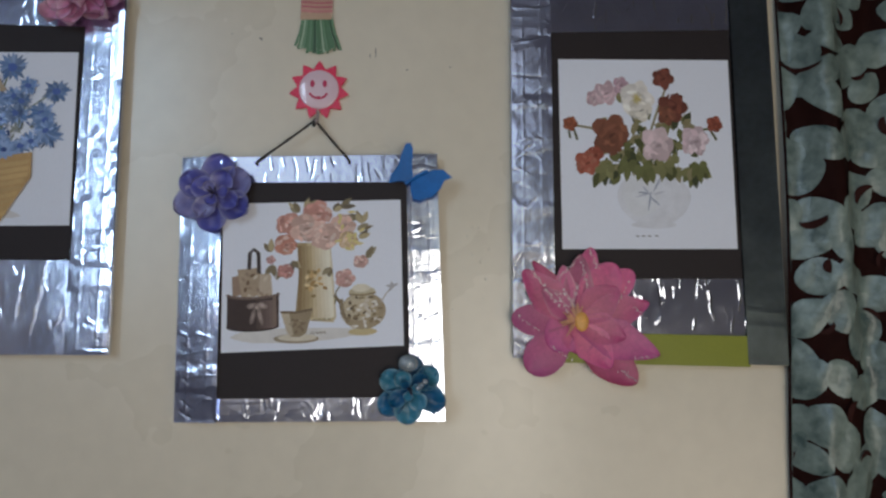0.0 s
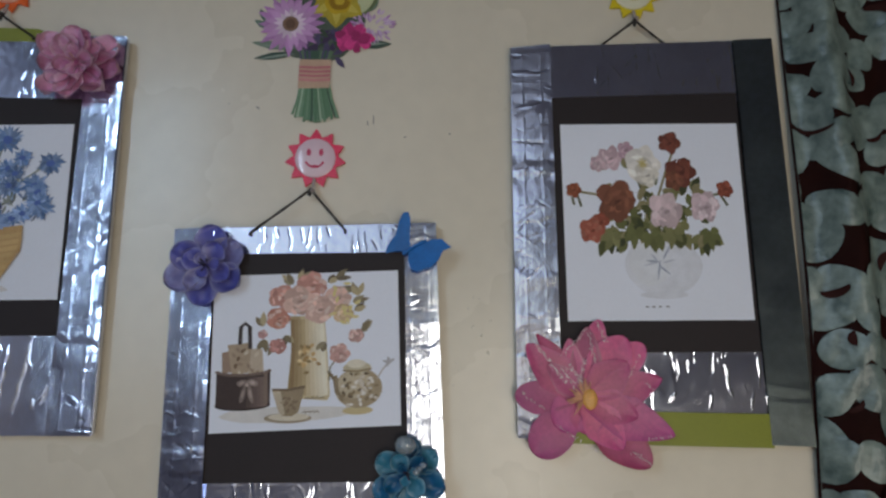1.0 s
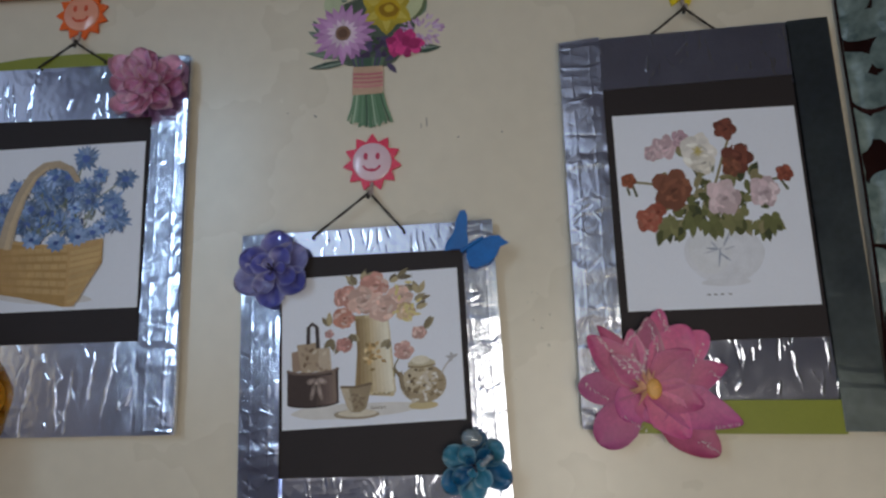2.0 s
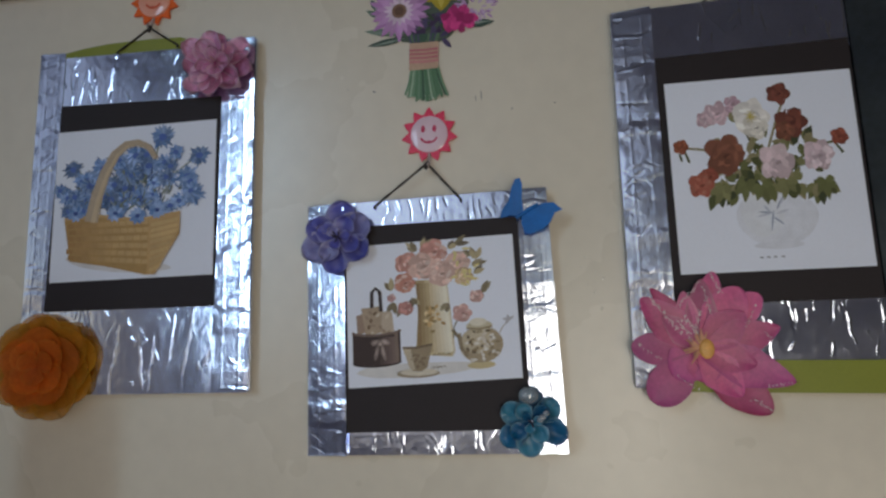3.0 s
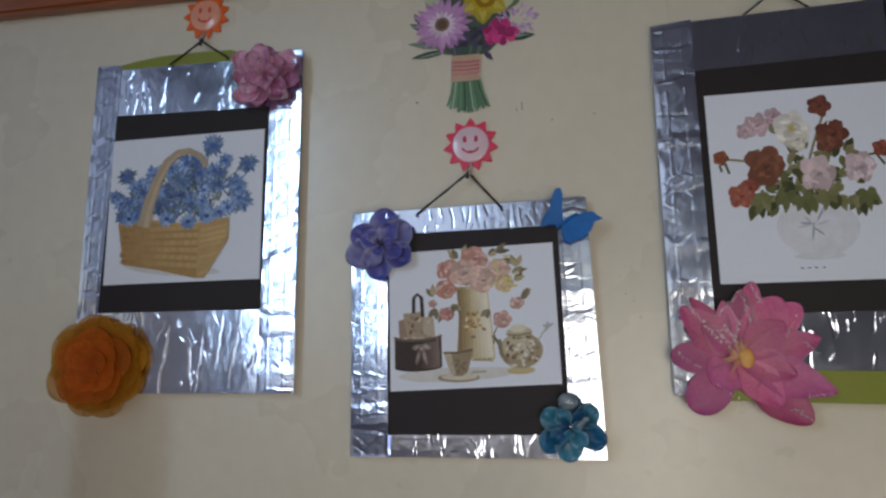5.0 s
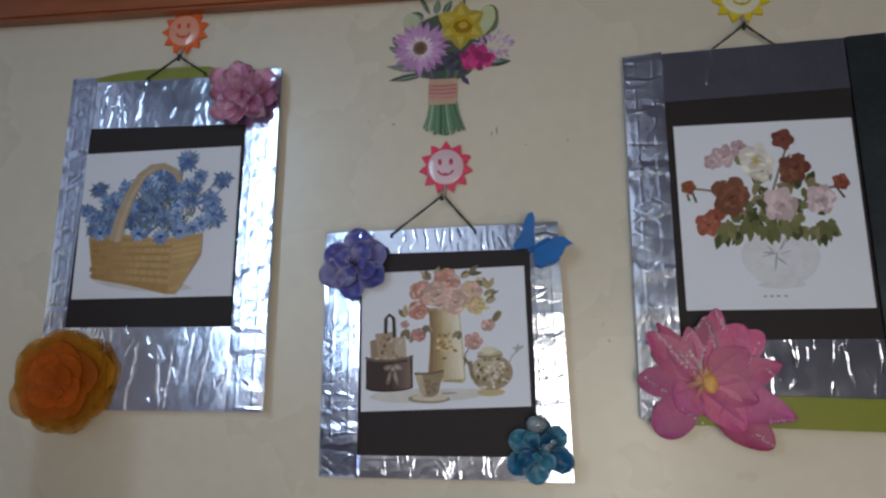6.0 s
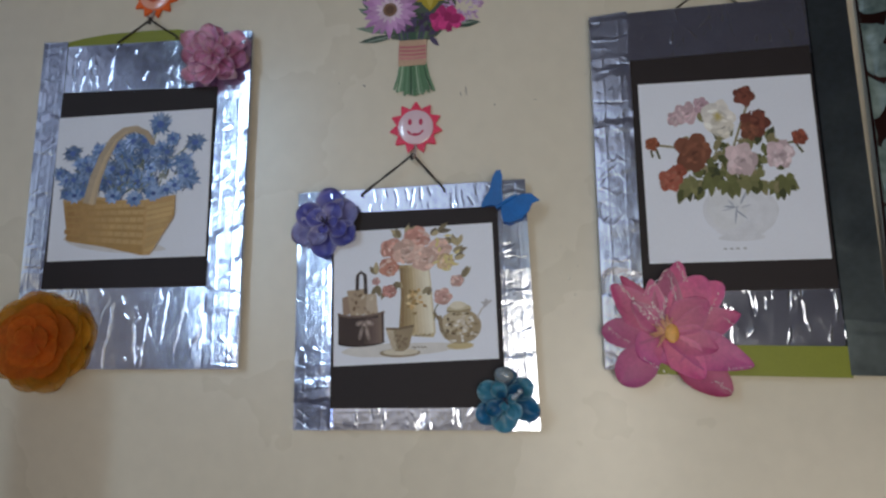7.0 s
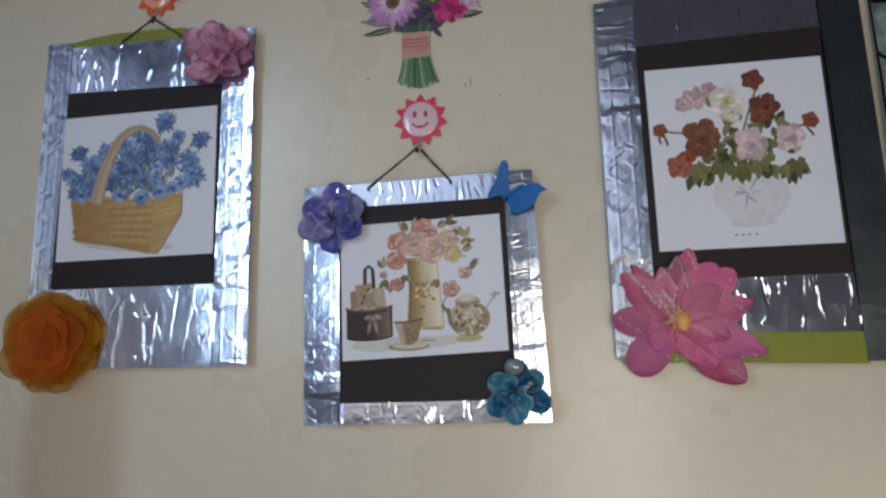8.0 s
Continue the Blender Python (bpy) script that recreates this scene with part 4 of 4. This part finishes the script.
def stamens(parent, material, r, n, depth, rnd, label):
    for i in range(n):
        a, q = rnd.uniform(0, 6.283), r * math.sqrt(rnd.random())
        x, z = q * math.cos(a), q * math.sin(a)
        part("stamen", tube([(x * 0.4, -depth + 0.003, z * 0.4), (x * 0.8, -depth - 0.002, z * 0.8), (x, -depth - 0.005, z)], 0.0007, 5), material, parent, label, True)


F = -TH - 0.006     # the boards' face, for what is stuck on it
rnd = random.Random(71)

def laid(root, tip, depth, tilt):
    """A petal's pose and length from the places (x, z) of its root and its tip on a flower's face."""
    dx, dz = tip[0] - root[0], tip[1] - root[1]
    return pose(root[0], -depth, root[1], 90, 0, 0) @ pose(0, 0, 0, 0, 0, math.degrees(math.atan2(dz, dx))) @ pose(0, 0, 0, 0, -tilt, 0), math.hypot(dx, dz)


lotus = empty("lotus_flower", 0.2900, F, 1.4410, "glossy pink glittered lotus flower on the foil picture's corner", "artificial flower")
# root, tip (millimetres from the heart), width, roundness, film, height above the board, tilt
for rx, rz, tx, tz, w, tip, mt, dep, tilt in (
    (-8, 20, -49, 64, 18, 0.6, MAGENTA, 1.0, 2), (6, 26, 16, 80, 24, 0.35, PINK, 1.0, 3), (0, 4, 3, 72, 34, 0.6, PALEPINK, 2.2, 4), (-10, 8, -16, 60, 26, 0.6, PALEPINK, 2.8, 4),
    (2, 0, 42, 62, 46, 0.25, PINK, 2.0, 3), (14, 14, 62, 54, 34, 0.25, PINK, 1.2, 2), (2, -2, 78, 20, 48, 0.75, PINK, 2.6, 4), (-2, -4, -60, 54, 42, 0.6, PINK, 3.0, 4),
    (-12, -4, -72, 3, 34, 0.2, LILAC, 1.6, 2), (-6, -8, -54, -55, 43, 0.05, LILAC, 2.0, 2), (-4, -10, 64, -66, 44, 0.35, MAGENTA, 1.8, 2), (0, -4, 88, -36, 48, 0.7, LILAC, 2.9, 4),
    (0, -2, -38, 34, 30, 0.6, PALEPINK, 3.9, 4), (-2, -2, 36, -50, 44, 0.6, PINK, 3.4, 2), (-2, 0, -30, -30, 44, 0.1, LILAC, 2.4, 1), (0, 0, 4, -36, 40, 0.1, PINK, 2.5, 1), (0, 0, 44, 36, 44, 0.5, PINK, 3.6, 3), (0, 0, 52, -18, 40, 0.6, PINK, 3.7, 3)):
    m, length = laid((rx / 1000, rz / 1000), (tx / 1000, tz / 1000), dep / 1000, tilt * 0.5)
    add_petal("petal", lotus, mt, m, petal(length, w / 1000, 0.06, 0.015, tip, 0.01, tx + tz), rnd)
ball("flower_heart", lotus, YELLOWHEART, 0.004, -0.007, -0.001, 0.0075, 0.0025, 0.0105, "yellow-orange flower heart")
for i in range(44):
    a = rnd.uniform(70, 240)
    add_petal("stamen", lotus, YELLOWPETAL, facing(a, 5, 0.002, 0.0056), petal(rnd.uniform(0.008, 0.021), 0.0015, 0.2, 0.2, 0.5, 0, i, 0.0005, 4, 2), rnd)
bm = bmesh.new()
for (x0, z0), (x1, z1), n in (((-50, 55), (-20, 14), 60), ((-22, 44), (2, 68), 40), ((4, 66), (10, 36), 34), ((14, 76), (22, 56), 22), ((-16, 34), (-4, 14), 40), ((0, 40), (-6, 14), 40), ((-24, 30), (-8, 8), 40), ((60, 16), (74, 4), 14), ((-30, -26), (26, -64), 34), ((44, -52), (62, -64), 26), ((60, -40), (84, -36), 20), ((-66, 6), (-42, -12), 16), ((56, 44), (44, 20), 12)):
    for i in range(n):
        t = (i + rnd.random()) / n
        x, z = x0 + (x1 - x0) * t + rnd.gauss(0, 1.1), z0 + (z1 - z0) * t + rnd.gauss(0, 1.1)
        k = rnd.uniform(0.00025, 0.0007)
        bmesh.ops.create_icosphere(bm, subdivisions=1, radius=1, matrix=Matrix.Translation((x / 1000, -0.0052 - 0.03 * math.hypot(x, z) / 1000, z / 1000)) @ Matrix.Diagonal((k * 1.3, 0.0005, k * 1.3, 1)))
part("glitter", bm, DROP, lotus, "clear glitter glue along the petals", True)["kind"] = "stuff"

purple = empty("purple_flower", -0.1040, F, 1.5735, "blue-violet translucent film flower on the foil picture's corner", "artificial flower")
for ring, (n, l, w, tilt, dep, off) in enumerate(((6, 0.044, 0.037, 2, 0.002, 28), (4, 0.029, 0.026, 6, 0.005, 58), (3, 0.014, 0.014, 16, 0.008, 10))):
    for i in range(n):
        add_petal("petal", purple, VIOLET if (i + ring) % 3 else VIOLETPALE, facing(360 * i / n + off + rnd.uniform(-6, 6), tilt + rnd.uniform(-4, 4), 0.002, dep), petal(l * rnd.uniform(0.9, 1.06), w * rnd.uniform(0.92, 1.12), 0.22, 0.04, 0.0, 0.10, i + ring * 9), rnd)
stamens(purple, DARKSTAMEN, 0.009, 9, 0.014, rnd, "dark violet stamen")

purple.scale = (0.98, 1.0, 0.93)
turq = empty("turquoise_flower", 0.1100, F, 1.3660, "glossy turquoise film flower with a pearly bead", "artificial flower")
for ring, (n, l, w, tilt, dep, off) in enumerate(((6, 0.037, 0.028, 3, 0.002, 30), (4, 0.025, 0.020, 10, 0.006, 35), (3, 0.012, 0.012, 24, 0.009, 10))):
    for i in range(n):
        add_petal("petal", turq, TURQ if (i + ring) % 2 else TURQPALE, facing(360 * i / n + off + rnd.uniform(-7, 7), tilt + rnd.uniform(-4, 4), 0.002, dep), petal(l * rnd.uniform(0.85, 1.08), w * rnd.uniform(0.9, 1.15), 0.25, 0.04, 0.0, 0.13, i + ring * 7), rnd)
ball("pearl_bead", turq, PEARL, -0.002, -0.010, 0.028, 0.011, 0.006, 0.009, "clear pearly bead")
for x, z in ((0.012, 0.006), (0.016, 0.010), (0.009, 0.003)):
    ball("glue_drop", turq, PEARL, x, -0.017, z, 0.0035, 0.002, 0.003, "clear glue drop", 10)
stamens(turq, DARKSTAMEN, 0.005, 6, 0.013, rnd, "dark stamen")

pink = empty("pink_flower", -0.2625, F, 1.7990, "ruffled mauve-pink fabric flower on the foil picture's corner", "artificial flower")
for ring, (n, l, w, tilt, dep, off) in enumerate(((8, 0.046, 0.031, 2, 0.002, 0), (6, 0.037, 0.030, 6, 0.004, 22), (4, 0.025, 0.022, 14, 0.006, 10))):
    for i in range(n):
        add_petal("petal", pink, MAUVE if (i * 3 + ring) % 4 else MAUVEDEEP, facing(360 * i / n + off + rnd.uniform(-14, 14), tilt + rnd.uniform(-6, 9), 0.001, dep, rnd.uniform(-14, 14)), petal(l * rnd.uniform(0.82, 1.07), w, 0.5, 0.04, 0.0, 0.16, i + ring * 11), rnd)
stamens(pink, STAMENPINK, 0.006, 8, 0.017, rnd, "pale pink stamen")

orange = empty("orange_flower", -0.4740, F - 0.002, 1.4310, "sheer orange and yellow organza rose on the foil picture's corner", "artificial flower")
part("stem_backing", slab([(0.02 * math.cos(i * 0.5236), 0.02 * math.sin(i * 0.5236)) for i in range(12)], 0.003, -0.001, 0.001), ORANGEDEEP_CARD, orange, "small orange backing disc")
for ring, (n, l, w, tilt, dep, off, mt) in enumerate(((9, 0.066, 0.060, 0, 0.000, 12, ORGANZA), (7, 0.059, 0.060, 1, 0.003, 40, ORGANZA), (5, 0.050, 0.056, 3, 0.006, 15, ORANGE), (4, 0.037, 0.044, 6, 0.009, 50, ORANGE), (3, 0.022, 0.030, 10, 0.012, 20, ORANGE))):
    for i in range(n):
        add_petal("petal", orange, mt, facing(360 * i / n + off + rnd.uniform(-6, 6), tilt + rnd.uniform(-3, 3), 0.001, dep), petal(l * rnd.uniform(0.93, 1.04), w, 0.06, 0.01, 0.0, 0.05, i + ring * 13), rnd)

butterfly = empty("butterfly", 0.108, F, 1.5920, "bright blue felt butterfly on the foil picture's corner", "decoration")


def wing(name, outline, up, material):
    bm = bmesh.new()
    vs = []
    for x, z in outline:
        vs.append(bm.verts.new((x, -0.002 - up * math.hypot(x, z), z)))
    mid = bm.verts.new((sum(p[0] for p in outline) / len(outline), -0.0025 - 0.6 * up * 0.03, sum(p[1] for p in outline) / len(outline)))
    for i in range(len(vs)):
        bm.faces.new((mid, vs[i], vs[(i + 1) % len(vs)]))
    bmesh.ops.subdivide_edges(bm, edges=bm.edges[:], cuts=1, use_grid_fill=True, smooth=0.3)
    bmesh.ops.solidify(bm, geom=bm.faces[:], thickness=0.0012)
    return part(name, bm, material, butterfly, "bright blue felt wing", True)


orange.scale = (1.08, 1.0, 0.99)
butterfly.scale = (1.12, 1.0, 1.10)
wing("wing", [(0, -0.002), (-0.012, -0.001), (-0.022, -0.004), (-0.020, 0.004), (-0.013, 0.014), (-0.010, 0.026), (-0.006, 0.035), (-0.001, 0.036), (0.001, 0.030), (0.0, 0.016), (0.001, 0.006)], 0.30, BLUEFELT)
wing("wing", [(0, 0.002), (0.010, 0.006), (0.022, 0.010), (0.031, 0.010), (0.035, 0.006), (0.040, 0.002), (0.032, -0.001), (0.028, -0.010), (0.020, -0.017), (0.008, -0.021), (0.002, -0.019), (-0.001, -0.010)], 0.22, BLUEFELT)
part("body", tube(along([(-0.006, -0.004, -0.004), (0.006, -0.007, 0.004), (0.016, -0.009, 0.009)], 5), 0.0016), BLUEFELT, butterfly, "rolled blue felt body", True)


# ---- bouquet sticker between the pictures ----
def bouquet():
    e = empty("bouquet_sticker", 0, 0, 0, "glossy die-cut sticker of a tied flower bouquet", "wall sticker")
    r = random.Random(9)
    s = []
    at = [-0.0012]

    def done(name, label):
        made = ink_mesh(name, s, at[0], e, STICKER, 2e-6, label)
        made["kind"] = "stuff"
        at[0] -= 2e-6 * len(s) + 0.0001
        s.clear()

    g = ((0.10, 0.17, 0.13), (0.14, 0.22, 0.17), (0.06, 0.10, 0.08), (0.20, 0.28, 0.21))
    s.append((blob(-0.002, 1.862, 0.052, 0.045, 0, 24, 0.08, 2), (0.10, 0.13, 0.10)))
    for x, z, l, w, a in ((-0.028, 1.829, 0.052, 0.010, 172), (-0.028, 1.823, 0.048, 0.009, 188), (0.045, 1.834, 0.038, 0.011, 2), (-0.05, 1.850, 0.032, 0.010, 130), (-0.058, 1.853, 0.022, 0.008, 150), (-0.062, 1.862, 0.018, 0.008, 120), (-0.022, 1.905, 0.034, 0.006, 118), (-0.015, 1.905, 0.022, 0.010, 80), (-0.005, 1.905, 0.022, 0.010, 60), (0.02, 1.91, 0.022, 0.004, 80), (-0.03, 1.90, 0.02, 0.012, 150), (0.05, 1.875, 0.026, 0.014, 50)):
        s.append((leaf(x, z, l, w, a), r.choice(g)))
        s.append((leaf(x, z, l * 0.9, w * 0.3, a + 2), (0.30, 0.37, 0.31)))
    s.append((blob(-0.046, 1.894, 0.012, 0.016, 20, 14), (0.55, 0.62, 0.42)))
    s.append((blob(0.050, 1.892, 0.015, 0.024, -24, 14), (0.16, 0.20, 0.10)))
    s.append((blob(0.048, 1.893, 0.013, 0.022, -24, 14), (0.62, 0.66, 0.40)))
    done("leaf_spray", "dark green printed leaves")
    # lilac tufts
    for i in range(70):
        a, q = r.uniform(0, 360), 0.022 * math.sqrt(r.random())
        s.append((leaf(0.059 + q * math.cos(radians(a)), 1.856 + 0.8 * q * math.sin(radians(a)), 0.008, 0.003, a), r.choice(((0.62, 0.40, 0.66), (0.50, 0.28, 0.56), (0.74, 0.58, 0.78)))))
    done("lilac_bloom", "fluffy lilac printed bloom")
    # daffodil
    for i in range(6):
        s.append((leaf(0.018, 1.888, 0.034, 0.026, i * 60 + 30), shade((0.58, 0.46, 0.06), r.uniform(0.8, 1.15))))
        s.append((leaf(0.018, 1.888, 0.030, 0.010, i * 60 + 30), (0.66, 0.54, 0.11)))
    s.append((blob(0.020, 1.887, 0.016, 0.015, 0, 18, 0.1), (0.60, 0.42, 0.03)))
    s.append((blob(0.020, 1.886, 0.012, 0.010, 0, 16, 0.15, 3), (0.34, 0.20, 0.02)))
    s.append((blob(0.021, 1.888, 0.006, 0.005, 0, 10), (0.66, 0.48, 0.05)))
    done("daffodil", "yellow printed daffodil")
    # dark greenery, then the crimson bloom
    for i in range(30):
        s.append((leaf(0.008 + r.gauss(0, 0.012), 1.845 + r.gauss(0, 0.010), 0.018, 0.007, r.uniform(200, 340)), r.choice(((0.07, 0.05, 0.10), (0.10, 0.08, 0.16), (0.06, 0.09, 0.06)))))
    for i in range(44):
        a, q = r.uniform(0, 360), 0.017 * math.sqrt(r.random())
        s.append((blob(0.040 + q * math.cos(radians(a)), 1.842 + 0.85 * q * math.sin(radians(a)), 0.007, 0.005, a, 10, 0.15, i), shade((0.62, 0.06, 0.24), r.uniform(0.6, 1.35))))
    done("crimson_bloom", "crimson printed bloom")
    # gerbera
    for ring, n, l, w, c in ((0, 20, 0.040, 0.011, (0.55, 0.28, 0.58)), (1, 18, 0.034, 0.009, (0.66, 0.38, 0.68)), (2, 16, 0.020, 0.006, (0.82, 0.66, 0.80))):
        for i in range(n):
            a = 360 * (i + 0.5 * ring) / n + r.uniform(-3, 3)
            s.append((leaf(-0.0345, 1.8590, l * r.uniform(0.9, 1.05), w, a), shade(c, r.uniform(0.82, 1.12))))
    s.append((blob(-0.0345, 1.859, 0.0095, 0.0095, 0, 20), (0.26, 0.16, 0.11)))
    s.append((blob(-0.0345, 1.859, 0.006, 0.006, 0, 16, 0.1), (0.17, 0.10, 0.07)))
    done("gerbera", "mauve printed gerbera with a brown eye")
    # stems
    for i in range(26):
        t = i / 25 * 2 - 1
        t += r.uniform(-0.06, 0.06)
        s.append((band([(-0.004 + 0.015 * t, 1.785), (-0.003 + 0.019 * t, 1.765), (-0.002 + 0.025 * t, 1.741 + 0.005 * abs(t) + r.uniform(-0.003, 0.003))], 0.0030), r.choice(((0.09, 0.20, 0.10), (0.16, 0.30, 0.17), (0.035, 0.09, 0.045), (0.38, 0.52, 0.36), (0.11, 0.23, 0.12)))))
    for i in range(14):
        t = i / 13 * 2 - 1
        s.append((band([(-0.004 + 0.014 * t, 1.812), (-0.004 + 0.018 * t, 1.826)], 0.004), r.choice(((0.07, 0.13, 0.09), (0.14, 0.22, 0.13), (0.10, 0.10, 0.16)))))
    done("stem", "green printed stems")
    s.append(([(-0.022, 1.815), (0.014, 1.815), (0.013, 1.781), (-0.023, 1.780)], (0.62, 0.42, 0.30)))
    for z in (1.806, 1.801, 1.796, 1.791):
        s.append((band([(-0.0225, z), (-0.004, z - 0.001), (0.0138, z)], 0.0032), r.choice(((0.56, 0.20, 0.22), (0.66, 0.28, 0.28)))))
    done("ribbon", "salmon printed ribbon")
    return e


bouquet()


# ---- tiny blisters in the wall paint between the pictures ----
r = random.Random(14)
bm = bmesh.new()
for i in range(12):
    x, z, k = 0.178 + r.gauss(0, 0.014), 1.49 + r.gauss(0, 0.03), r.uniform(0.0006, 0.0015)
    m = Matrix.Translation((x, 0.0, z)) @ Matrix.Diagonal((k, k * 0.5, k * r.uniform(0.9, 1.8), 1))
    bmesh.ops.create_icosphere(bm, subdivisions=2, radius=1, matrix=m)
blisters = part("paint_blister", bm, GLOSSWALL, None, "", True)
tagged(blisters, "tiny glossy blisters in the cream wall paint", "paint blister", kind="stuff")
